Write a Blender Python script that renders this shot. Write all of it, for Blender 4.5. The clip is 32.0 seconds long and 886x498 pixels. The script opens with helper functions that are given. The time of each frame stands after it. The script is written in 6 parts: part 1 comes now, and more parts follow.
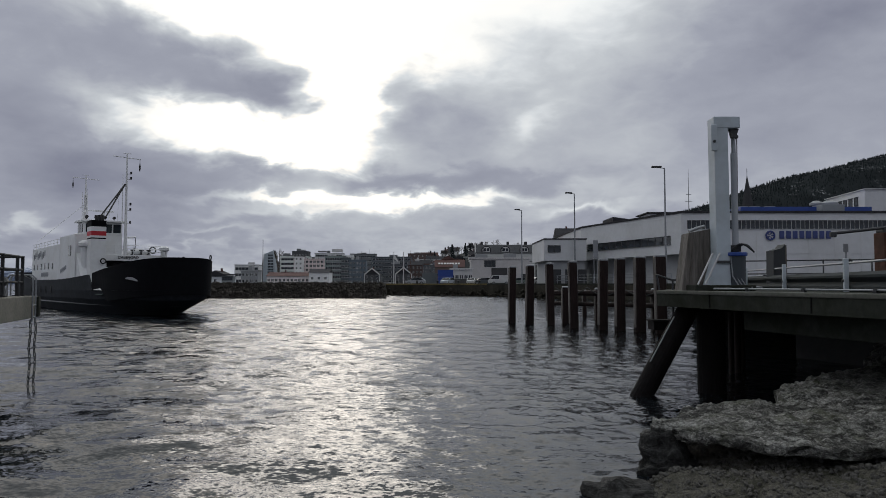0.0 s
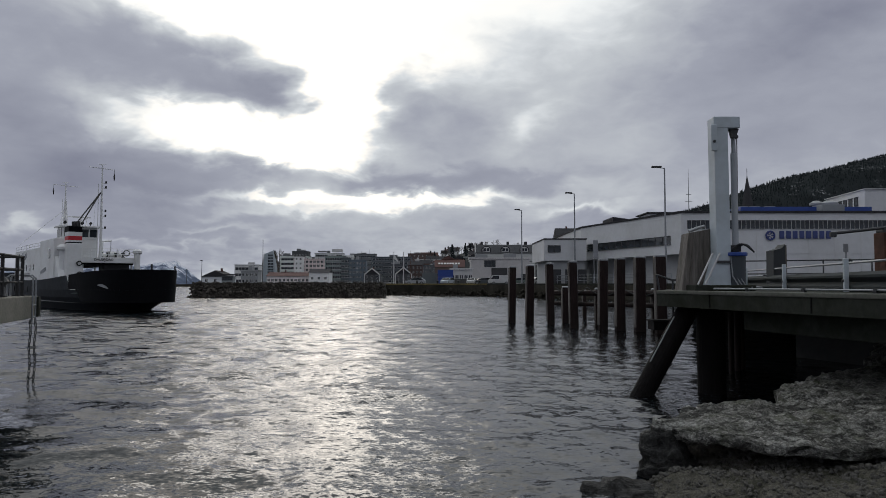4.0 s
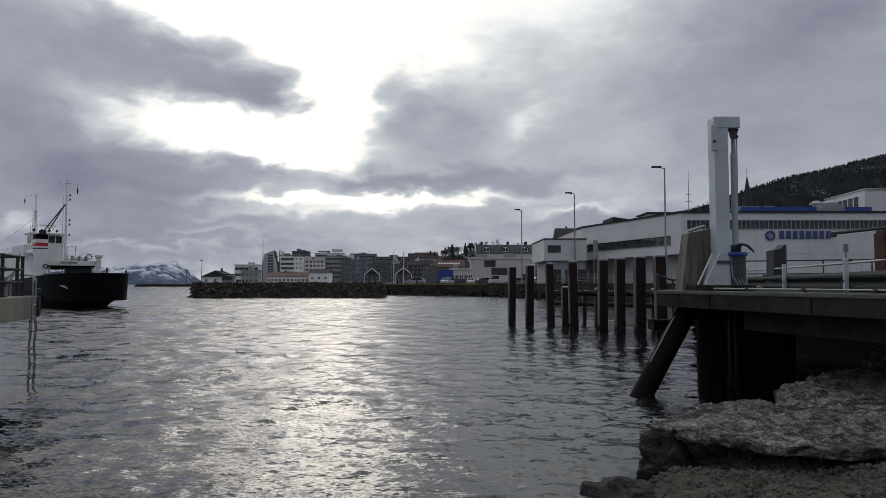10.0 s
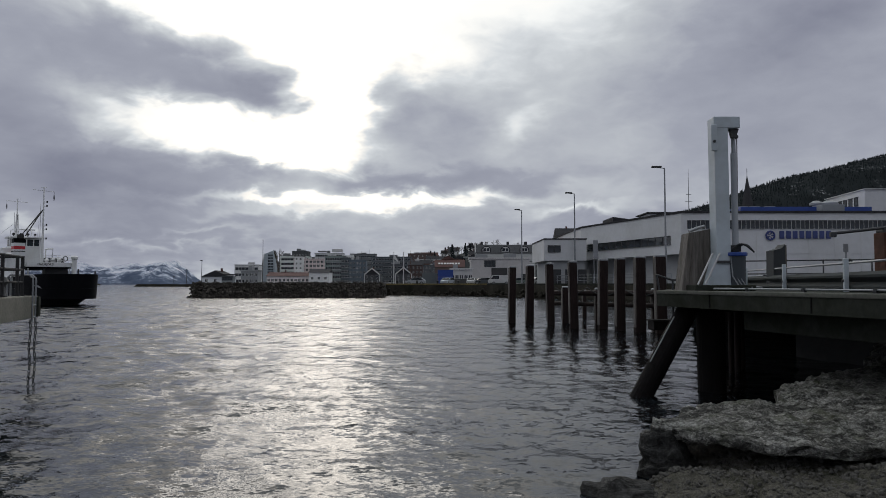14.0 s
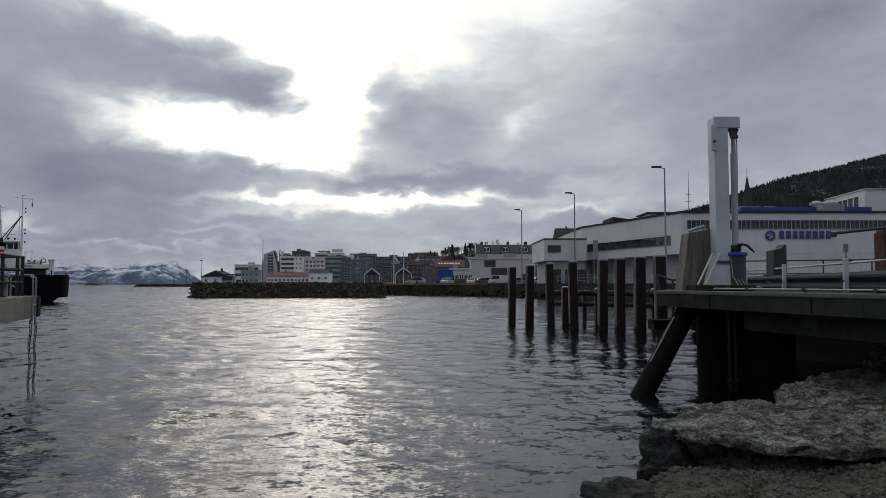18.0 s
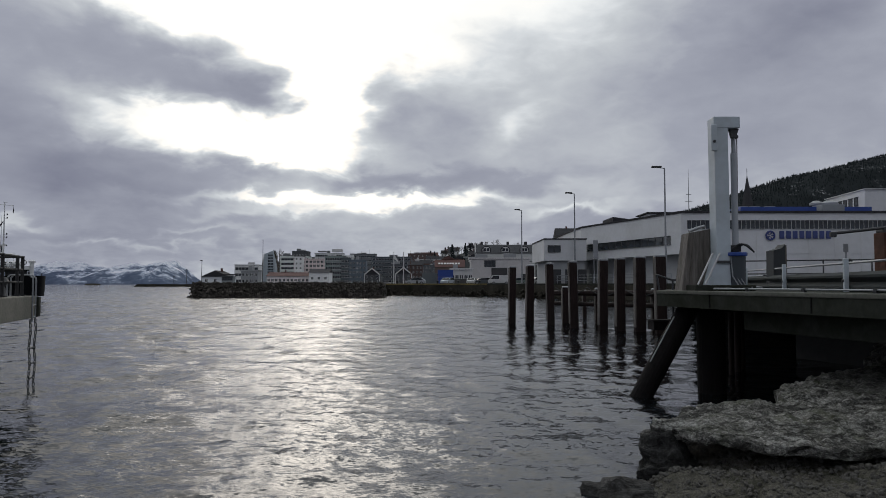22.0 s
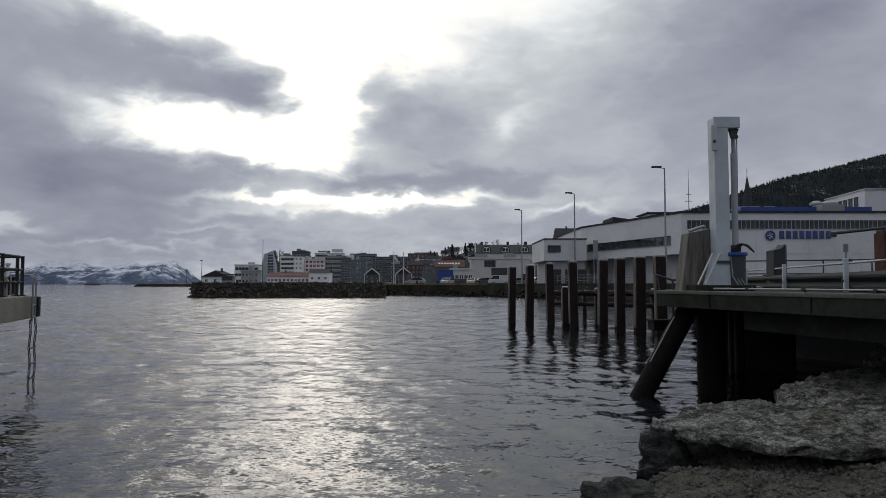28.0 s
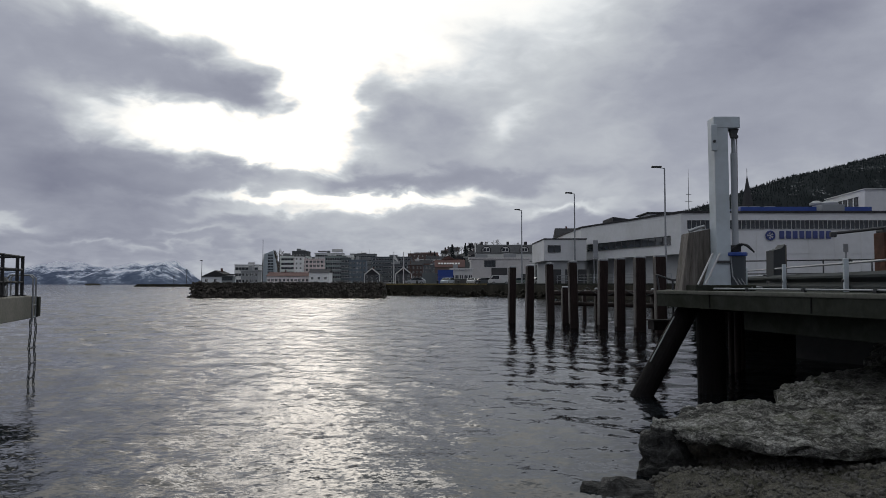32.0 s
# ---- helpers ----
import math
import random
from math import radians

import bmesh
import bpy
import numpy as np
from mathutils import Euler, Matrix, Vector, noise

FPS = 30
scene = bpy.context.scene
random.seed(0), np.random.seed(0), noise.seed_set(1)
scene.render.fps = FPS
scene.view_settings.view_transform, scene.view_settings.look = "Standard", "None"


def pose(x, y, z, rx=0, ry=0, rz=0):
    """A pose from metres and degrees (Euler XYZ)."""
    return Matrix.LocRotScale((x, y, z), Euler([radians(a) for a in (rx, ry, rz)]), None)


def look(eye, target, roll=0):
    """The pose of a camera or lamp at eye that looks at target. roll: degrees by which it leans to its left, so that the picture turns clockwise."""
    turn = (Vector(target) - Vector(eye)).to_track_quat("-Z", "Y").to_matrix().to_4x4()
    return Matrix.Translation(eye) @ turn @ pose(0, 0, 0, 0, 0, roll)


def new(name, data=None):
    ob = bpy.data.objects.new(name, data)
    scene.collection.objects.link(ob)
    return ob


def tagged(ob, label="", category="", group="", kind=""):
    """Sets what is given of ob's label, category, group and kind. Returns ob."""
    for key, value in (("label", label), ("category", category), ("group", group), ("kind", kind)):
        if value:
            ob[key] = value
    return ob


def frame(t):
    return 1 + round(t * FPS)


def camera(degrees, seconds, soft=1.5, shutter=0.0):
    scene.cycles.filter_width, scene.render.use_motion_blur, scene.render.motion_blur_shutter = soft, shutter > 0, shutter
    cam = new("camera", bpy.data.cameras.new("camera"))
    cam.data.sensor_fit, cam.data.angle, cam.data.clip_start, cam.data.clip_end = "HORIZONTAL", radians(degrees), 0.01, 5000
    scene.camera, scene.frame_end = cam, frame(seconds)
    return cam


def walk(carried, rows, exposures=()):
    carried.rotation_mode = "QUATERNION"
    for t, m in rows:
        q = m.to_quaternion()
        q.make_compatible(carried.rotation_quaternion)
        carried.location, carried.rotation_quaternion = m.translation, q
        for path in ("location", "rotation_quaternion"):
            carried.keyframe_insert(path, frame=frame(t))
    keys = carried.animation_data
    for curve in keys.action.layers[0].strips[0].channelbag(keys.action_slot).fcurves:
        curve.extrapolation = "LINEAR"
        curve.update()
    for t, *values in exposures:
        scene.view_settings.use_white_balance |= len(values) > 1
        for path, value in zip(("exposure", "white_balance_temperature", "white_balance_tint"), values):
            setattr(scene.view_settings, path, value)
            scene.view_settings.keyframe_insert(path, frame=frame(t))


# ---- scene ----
HFOV = 65.0
EYE = (0.0, 0.0, 2.3)
cam = camera(HFOV, 32.0, soft=0.5)
walk(cam, [(0.0, pose(*EYE, 92.884, 0, 0)), (32.0, pose(*EYE, 92.884, 0, 0))], exposures=[(0.0, 0.0), (32.0, 0.0)])

# ---- world, sun ----
SUN_AZ, SUN_EL = -10.5, 19.0      # degrees, azimuth from +y to +x
world = bpy.data.worlds.new("world")
scene.world = world
world.use_nodes = True
wn = world.node_tree.nodes
sky = wn.new("ShaderNodeTexSky")
sky.sky_type = "NISHITA"
sky.sun_disc = False
sky.sun_elevation = radians(SUN_EL)
sky.sun_rotation = radians(SUN_AZ)
sky.dust_density = 4.0
sky.air_density = 1.5
world.node_tree.links.new(sky.outputs[0], wn["Background"].inputs[0])
wn["Background"].inputs[1].default_value = 0.06
sun = new("sun", bpy.data.lights.new("sun", "SUN"))
sun.data.energy = 1.2
sun.data.angle = radians(20)
sun.data.color = (1.0, 0.97, 0.93)
sd = Vector((math.sin(radians(SUN_AZ)) * math.cos(radians(SUN_EL)), math.cos(radians(SUN_AZ)) * math.cos(radians(SUN_EL)), math.sin(radians(SUN_EL))))
sun.matrix_world = look(tuple(sd * 100), (0, 0, 0))


# ---- material helpers ----
class Nodes:
    """Short way to write node trees."""

    def __init__(self, tree):
        self.t, self.n, self.l = tree, tree.nodes, tree.links

    def put(self, sock, v):
        if isinstance(v, bpy.types.NodeSocket):
            self.l.new(v, sock)
        elif isinstance(v, (tuple, list)) and len(v) == 3 and sock.type == "RGBA":
            sock.default_value = (*v, 1)
        else:
            sock.default_value = v

    def math(self, op, a, b=0.0, c=None, clamp=False):
        n = self.n.new("ShaderNodeMath")
        n.operation, n.use_clamp = op, clamp
        self.put(n.inputs[0], a), self.put(n.inputs[1], b)
        if c is not None:
            self.put(n.inputs[2], c)
        return n.outputs[0]

    def noise(self, vec, scale, detail=3.0, rough=0.5, distort=0.0):
        n = self.n.new("ShaderNodeTexNoise")
        self.l.new(vec, n.inputs["Vector"])
        n.inputs["Scale"].default_value, n.inputs["Detail"].default_value = scale, detail
        n.inputs["Roughness"].default_value, n.inputs["Distortion"].default_value = rough, distort
        return n.outputs["Fac"]

    def coords(self, kind="Object", stretch=(1, 1, 1)):
        out = self.n.new("ShaderNodeTexCoord").outputs[kind]
        if stretch == (1, 1, 1):
            return out
        m = self.n.new("ShaderNodeMapping")
        self.l.new(out, m.inputs[0])
        m.inputs["Scale"].default_value = stretch
        return m.outputs[0]

    def ramp(self, fac, stops):
        r = self.n.new("ShaderNodeValToRGB")
        self.l.new(fac, r.inputs[0])
        e = r.color_ramp.elements
        while len(e) < len(stops):
            e.new(0.5)
        for k, (p, c) in zip(e, stops):
            k.position, k.color = p, (*c, 1)
        return r.outputs[0]

    def mix(self, fac, a, b, blend="MIX"):
        m = self.n.new("ShaderNodeMix")
        m.data_type, m.blend_type = "RGBA", blend
        self.put(m.inputs[0], fac), self.put(m.inputs[6], a), self.put(m.inputs[7], b)
        return m.outputs[2]

    def bump(self, height, strength, distance, normal=None):
        b = self.n.new("ShaderNodeBump")
        self.l.new(height, b.inputs["Height"])
        b.inputs["Strength"].default_value, b.inputs["Distance"].default_value = strength, distance
        if normal:
            self.l.new(normal, b.inputs["Normal"])
        return b.outputs[0]


def fresh(name):
    m = bpy.data.materials.new(name)
    m.use_nodes = True
    return m, Nodes(m.node_tree), m.node_tree.nodes["Principled BSDF"]


def scaled(c, k):
    return tuple(min(1.0, v * k) for v in c)


def surface(name, color, rough=0.7, metal=0.0, grain=8.0, stain=0.7, vary=0.25, dirt=None, dirt_amount=0.35, relief=0.01, stretch=(1, 1, 1), piece=0.0):
    """A worn surface: fine grain, broad stains, relief; piece: how much each object differs."""
    m, k, b = fresh(name)
    v = k.coords("Object", stretch)
    fine = k.noise(v, grain, 6, 0.65)
    broad = k.noise(v, stain, 4, 0.6, 0.4)
    col = k.ramp(fine, [(0.3, scaled(color, 1 - vary)), (0.7, scaled(color, 1 + vary))])
    d = dirt or scaled(color, 0.55)
    mask = k.math("MULTIPLY", k.math("SMOOTH_MIN", k.math("MULTIPLY_ADD", broad, 3.2, -1.25, clamp=True), 1.0, 0.1), dirt_amount)
    col = k.mix(mask, col, d)
    if piece:
        info = k.n.new("ShaderNodeObjectInfo").outputs["Random"]
        col = k.mix(1.0, col, k.ramp(info, [(0, (1 - piece,) * 3), (1, (1 + piece * 0.3,) * 3)]), "MULTIPLY")
    k.l.new(col, b.inputs["Base Color"])
    k.l.new(k.math("MULTIPLY_ADD", broad, 0.3, rough - 0.15, clamp=True), b.inputs["Roughness"])
    b.inputs["Metallic"].default_value = metal
    if relief:
        k.l.new(k.bump(fine, 0.6, relief), b.inputs["Normal"])
    return m


def glass_dark(name, color=(0.02, 0.025, 0.03)):
    m, k, b = fresh(name)
    v = k.coords()
    k.l.new(k.ramp(k.noise(v, 0.6, 2), [(0.35, scaled(color, 0.6)), (0.65, scaled(color, 1.6))]), b.inputs["Base Color"])
    b.inputs["Roughness"].default_value = 0.08
    return m


# ---- sky: a drifting cloud deck ----
def cloud_material():
    m = bpy.data.materials.new("cloud_deck")
    m.use_nodes = True
    k = Nodes(m.node_tree)
    k.n.remove(k.n["Principled BSDF"])
    pos = k.coords("Object")
    sep = k.n.new("ShaderNodeSeparateXYZ")
    k.l.new(pos, sep.inputs[0])
    x, y, z = sep.outputs
    ln = k.n.new("ShaderNodeVectorMath")
    ln.operation = "LENGTH"
    k.l.new(pos, ln.inputs[0])
    az = k.math("MULTIPLY", k.math("ARCTAN2", x, y), 57.2958)
    el = k.math("MULTIPLY", k.math("ARCSINE", k.math("DIVIDE", z, ln.outputs["Value"])), 57.2958)
    comb = k.n.new("ShaderNodeCombineXYZ")
    k.l.new(az, comb.inputs[0])
    k.l.new(k.math("MULTIPLY", el, 2.0), comb.inputs[1])
    flat = comb.outputs[0]
    # curl the field so that the cloud edges billow
    n1 = k.math("SUBTRACT", k.noise(flat, 0.16, 4, 0.52), 0.5)
    n2 = k.math("SUBTRACT", k.noise(flat, 0.21, 4, 0.52, 0.3), 0.5)
    a2 = k.math("MULTIPLY_ADD", n1, 9.0, az)
    e2 = k.math("MULTIPLY_ADD", n2, 4.5, el)

    def blob(ca, ce, wa, we, tilt=0.0):
        c, s = math.cos(radians(tilt)), math.sin(radians(tilt))
        da, de = k.math("SUBTRACT", a2, ca), k.math("SUBTRACT", e2, ce)
        u = k.math("MULTIPLY_ADD", da, c / wa, k.math("MULTIPLY", de, s / wa))
        w = k.math("MULTIPLY_ADD", da, -s / we, k.math("MULTIPLY", de, c / we))
        q = k.math("MULTIPLY_ADD", u, u, k.math("MULTIPLY", w, w))
        return k.math("POWER", 2.71828, k.math("MULTIPLY", q, -1.0))

    # thickness of the cloud: broad deck, thick banks, and the gaps round the sun
    d = k.math("MULTIPLY_ADD", k.noise(flat, 0.07, 6, 0.5, 0.3), 0.36, 0.40)
    # thinner overhead on the sun's side, thicker away from it
    away = k.math("MULTIPLY_ADD", k.math("COSINE", k.math("MULTIPLY", k.math("SUBTRACT", az, SUN_AZ), 0.0174533)), -0.12, 0.06)
    d = k.math("ADD", d, away)
    d = k.math("MULTIPLY_ADD", k.math("MULTIPLY_ADD", el, 0.05, -1.0, clamp=True), -0.30, d)
    for ca, ce, wa, we, tilt, w in CLOUDS:
        d = k.math("MULTIPLY_ADD", blob(ca, ce, wa, we, tilt), w, d)
    # fine texture
    d = k.math("MULTIPLY_ADD", k.math("SUBTRACT", k.noise(flat, 0.30, 6, 0.55, 0.4), 0.5), 0.17, d)
    # small puffs in the low band over the horizon
    comb = k.n.new("ShaderNodeCombineXYZ")
    k.l.new(az, comb.inputs[0])
    k.l.new(k.math("MULTIPLY", el, 3.0), comb.inputs[1])
    low = k.math("MULTIPLY_ADD", el, -0.13, 1.0, clamp=True)
    d = k.math("MULTIPLY_ADD", k.math("SUBTRACT", k.noise(comb.outputs[0], 0.5, 5, 0.55, 0.3), 0.5), k.math("MULTIPLY", low, 0.36), d)
    glow = k.ramp(d, CLOUD_TONES)
    em = k.n.new("ShaderNodeEmission")
    k.l.new(glow, em.inputs[0])
    em.inputs[1].default_value = 1.0
    tr = k.n.new("ShaderNodeBsdfTransparent")
    mx = k.n.new("ShaderNodeMixShader")
    k.l.new(k.ramp(d, [(0.0, (0.82, 0.82, 0.82)), (0.34, (1, 1, 1))]), mx.inputs[0])
    k.l.new(tr.outputs[0], mx.inputs[1])
    k.l.new(em.outputs[0], mx.inputs[2])
    k.l.new(mx.outputs[0], k.n["Material Output"].inputs[0])
    m.cycles.emission_sampling = "NONE"
    return m


# azimuth, elevation, half widths, tilt (degrees), weight
CLOUDS = [
    (-9.0, 17.0, 3.2, 7.0, -10, -0.50), (-18.0, 22.9, 14.0, 3.5, -16, -0.90), (2.0, 25.0, 13.0, 4.6, 0, -0.45), (-19.0, 11.9, 8.0, 1.9, -9, -0.75),
    (-10.6, 11.4, 3.6, 2.8, 0, -0.36), (-4.5, 18.0, 6.0, 4.5, 0, -0.16),
    (-26.0, 16.0, 9.0, 3.0, -14, 0.14), (-21.0, 16.6, 5.0, 1.6, -20, 0.07), (-14.6, 15.0, 3.8, 1.3, -10, 0.26), (-27.0, 7.0, 10.0, 2.3, -4, 0.31), (-14.0, 9.0, 9.0, 0.8, -3, 0.22),
    (-32.0, 12.5, 6.0, 3.0, 0, 0.17), (-32.0, 20.0, 6.0, 2.6, -10, 0.10), (-0.5, 14.6, 5.5, 2.6, -20, 0.12), (-5.0, 18.4, 2.2, 1.2, -30, 0.10), (6.0, 12.8, 3.0, 1.2, 30, -0.18), (3.0, 18.5, 4.0, 1.2, -20, -0.08), (9.0, 20.0, 8.0, 4.0, 0, -0.09),
    (-7.0, 6.9, 12.0, 0.5, 1, -0.60), (-12.0, 5.9, 9.0, 0.45, 3, -0.20), (0.0, 8.6, 12.0, 0.8, 0, 0.16), (11.0, 6.1, 5.0, 0.45, 4, -0.25),
    (-31.5, 4.2, 3.0, 0.35, 0, -0.22), (-24.0, 3.0, 6.0, 0.3, 0, -0.2), (-17.0, 4.3, 3.0, 0.3, 0, -0.1), (-20.5, 4.0, 2.5, 0.22, 5, -0.10),
    (13.0, 4.6, 9.0, 1.7, 0, 0.15), (22.0, 11.0, 9.0, 4.0, 0, 0.12), (24.0, 17.0, 8.0, 3.0, 10, 0.06), (-8.0, 3.4, 16.0, 1.3, 0, 0.03),
    (-23.0, 21.6, 6.5, 1.8, -14, -0.32), (-4.4, 15.6, 3.8, 3.4, 0, 0.15), (-27.0, 3.2, 9.0, 1.5, 0, 0.19), (-27.0, 9.6, 8.0, 1.8, 0, 0.09), (29.0, 19.0, 7.0, 4.0, 0, 0.24),
    # out of view: bright gap and cloud added to light and dim the water
    (-35.0, 27.5, 14.0, 5.0, 0, -0.90), (-3.0, 29.0, 13.0, 3.2, 0, 0.25),
]
CLOUD_TONES = [(0.02, (1.03, 1.04, 1.05)), (0.20, (0.91, 0.945, 0.96)), (0.42, (0.545, 0.575, 0.61)), (0.62, (0.343, 0.362, 0.428)), (0.95, (0.185, 0.196, 0.264))]


# ---- mesh helpers ----
def box(bm, c, s, rz=0.0, bevel=0.0, rx=0.0, ry=0.0):
    """A box round c of size s."""
    m = pose(*c, rx, ry, rz) @ Matrix.Diagonal((*s, 1))
    made = bmesh.ops.create_cube(bm, size=1, matrix=m)["verts"]
    if bevel:
        edges = list({e for v in made for e in v.link_edges})
        bmesh.ops.bevel(bm, geom=edges, offset=bevel, segments=2, profile=0.6, affect="EDGES")
    return bm


def rod(bm, p, q, r, r2=None, seg=12):
    """A round bar from p to q."""
    p, q = Vector(p), Vector(q)
    d = q - p
    m = Matrix.Translation((p + q) / 2) @ d.to_track_quat("Z", "Y").to_matrix().to_4x4()
    bmesh.ops.create_cone(bm, cap_ends=True, segments=seg, radius1=r, radius2=r if r2 is None else r2, depth=d.length, matrix=m)
    return bm


def path_rod(bm, pts, r, seg=8):
    for p, q in zip(pts, pts[1:]):
        rod(bm, p, q, r, seg=seg)
    for p in pts[1:-1]:
        bmesh.ops.create_icosphere(bm, subdivisions=1, radius=r * 1.02, matrix=Matrix.Translation(p))
    return bm


def lathe(bm, profile, at=(0, 0, 0), seg=20):
    """profile: (radius, height) pairs."""
    rings = []
    for r, z in profile:
        rings.append([bm.verts.new((at[0] + r * math.cos(6.28319 * i / seg), at[1] + r * math.sin(6.28319 * i / seg), at[2] + z)) for i in range(seg)])
    for a, b in zip(rings, rings[1:]):
        for i in range(seg):
            bm.faces.new((a[i], a[(i + 1) % seg], b[(i + 1) % seg], b[i]))
    bm.faces.new(rings[0][::-1]), bm.faces.new(rings[-1])
    return bm


def prism(bm, poly, m, depth):
    """poly in the xy plane of m, drawn out along its z."""
    lo = [bm.verts.new(m @ Vector((x, y, 0))) for x, y in poly]
    hi = [bm.verts.new(m @ Vector((x, y, depth))) for x, y in poly]
    n = len(poly)
    bm.faces.new(lo[::-1]), bm.faces.new(hi)
    for i in range(n):
        bm.faces.new((lo[i], lo[(i + 1) % n], hi[(i + 1) % n], hi[i]))
    return bm


UPRIGHT = Matrix(((1, 0, 0, 0), (0, 0, -1, 0), (0, 1, 0, 0), (0, 0, 0, 1)))   # xy plane stood up in xz, drawn out towards -y


def mesh_of(name, bm, material, smooth=False):
    bmesh.ops.recalc_face_normals(bm, faces=bm.faces)
    me = bpy.data.meshes.new(name)
    bm.to_mesh(me)
    bm.free()
    for mt in material if isinstance(material, (list, tuple)) else [material]:
        me.materials.append(mt)
    if smooth:
        me.polygons.foreach_set("use_smooth", [True] * len(me.polygons))
    return me


def part(name, bm, material, parent, label="", smooth=False, m=None):
    ob = new(name, bm if isinstance(bm, bpy.types.Mesh) else mesh_of(name, bm, material, smooth))
    ob.parent = parent
    if m is not None:
        ob.matrix_basis = m
    return tagged(ob, label)


def thing(name, m, label, category, group="", kind=""):
    ob = new(name)
    ob.empty_display_size = 0.2
    ob.matrix_basis = m
    return tagged(ob, label, category, group, kind)


def solid(name, bm, material, label, category, kind="", m=None, group="", smooth=False):
    ob = new(name, mesh_of(name, bm, material, smooth))
    if m is not None:
        ob.matrix_basis = m
    return tagged(ob, label, category, group, kind)


def grid_mesh(name, X, Y, Z, material, smooth=True):
    """A sheet over arrays of one shape."""
    r, c = X.shape
    me = bpy.data.meshes.new(name)
    i = np.arange(r * c).reshape(r, c)
    f = np.stack([i[:-1, :-1], i[:-1, 1:], i[1:, 1:], i[1:, :-1]], -1).reshape(-1, 4)
    me.from_pydata(np.stack([X, Y, Z], -1).reshape(-1, 3).tolist(), [], f.tolist())
    me.materials.append(material)
    me.polygons.foreach_set("use_smooth", [smooth] * len(me.polygons))
    return me


def fbm(p, octaves=4, gain=0.5):
    s, a = 0.0, 1.0
    v = Vector(p)
    for _ in range(octaves):
        s += a * noise.noise(v)
        v, a = v * 2.03, a * gain
    return s


# ---- materials ----
CONCRETE = surface("concrete", (0.21, 0.20, 0.165), 0.85, grain=14, stain=0.9, dirt=(0.07, 0.075, 0.06), dirt_amount=0.6)
# far darker than CONCRETE, with greenish stains
CONCRETE_DARK = surface("concrete_weathered", (0.034, 0.037, 0.031), 0.85, grain=9, stain=1.4, dirt=(0.016, 0.018, 0.011), dirt_amount=0.8, relief=0.02)
ASPHALT = surface("asphalt", (0.06, 0.06, 0.06), 0.9, grain=20, stain=0.3)
EARTH = surface("earth", (0.07, 0.06, 0.045), 0.95, grain=1.2, stain=0.1, dirt=(0.035, 0.04, 0.02), dirt_amount=0.8, relief=0.1)
QUAY = surface("quay_wall", (0.055, 0.05, 0.04), 0.9, grain=2.0, stain=0.25, dirt=(0.018, 0.018, 0.013), dirt_amount=0.9, relief=0.1)
GRAVEL = surface("gravel", (0.11, 0.104, 0.088), 0.9, grain=55, stain=2.2, vary=0.75, dirt=(0.03, 0.032, 0.02), dirt_amount=0.85, relief=0.09)
BOULDER = surface("boulder", (0.10, 0.09, 0.078), 0.9, grain=2.5, stain=0.6, vary=0.4, relief=0.05, piece=0.5)
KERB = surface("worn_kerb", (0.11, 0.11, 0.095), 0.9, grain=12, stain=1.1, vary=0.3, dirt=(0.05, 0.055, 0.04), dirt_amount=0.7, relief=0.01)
PEBBLE = surface("pebble", (0.07, 0.066, 0.058), 0.9, grain=30, stain=3.0, vary=0.6, dirt=(0.10, 0.10, 0.093), dirt_amount=0.5, relief=0.01)
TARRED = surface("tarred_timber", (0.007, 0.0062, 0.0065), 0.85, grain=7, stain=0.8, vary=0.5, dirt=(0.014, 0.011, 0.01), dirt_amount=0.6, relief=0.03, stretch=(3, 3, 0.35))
PILE_WOOD = surface("pile_wood", (0.026, 0.0165, 0.0155), 0.6, grain=7, stain=0.8, vary=0.4, dirt=(0.014, 0.012, 0.01), dirt_amount=0.85, relief=0.03, stretch=(3, 3, 0.35), piece=0.25)
OLD_TIMBER = surface("old_timber", (0.17, 0.155, 0.14), 0.9, grain=6, stain=0.9, vary=0.45, dirt=(0.05, 0.045, 0.035), dirt_amount=0.75, relief=0.03, stretch=(4, 4, 0.4))
GALV = surface("galvanised_steel", (0.3, 0.315, 0.33), 0.5, 0.6, grain=10, stain=1.0, vary=0.12, relief=0.002)
TOWER_PAINT = surface("pale_grey_paint", (0.47, 0.53, 0.575), 0.5, 0.0, grain=5, stain=1.2, vary=0.07, dirt=(0.28, 0.3, 0.3), dirt_amount=0.5, relief=0.002)
DARK_STEEL = surface("dark_steel", (0.05, 0.052, 0.055), 0.55, 0.3, grain=9, stain=0.8)
BLACK_RUBBER = surface("black_rubber", (0.015, 0.015, 0.016), 0.7, grain=9, stain=0.8)
BLUE_PAINT = surface("blue_paint", (0.02, 0.06, 0.28), 0.45, grain=6, stain=0.4, vary=0.1, relief=0.001)
SIGN_BLUE = surface("sign_blue", (0.045, 0.065, 0.21), 0.5, grain=6, stain=0.4, vary=0.1, relief=0.001)
RUST = surface("rusted_steel", (0.1, 0.042, 0.025), 0.85, 0.2, grain=9, stain=1.6, vary=0.4, dirt=(0.04, 0.022, 0.015), dirt_amount=0.8, relief=0.01)
WHITE_WALL = surface("white_cladding", (0.63, 0.64, 0.66), 0.6, grain=1.5, stain=0.12, vary=0.06, dirt=(0.45, 0.45, 0.44), dirt_amount=0.5, relief=0.004)
SHIP_BLACK = surface("hull_black", (0.004, 0.0045, 0.006), 0.6, grain=3, stain=0.4, dirt=(0.008, 0.008, 0.009), dirt_amount=0.4, relief=0.004)
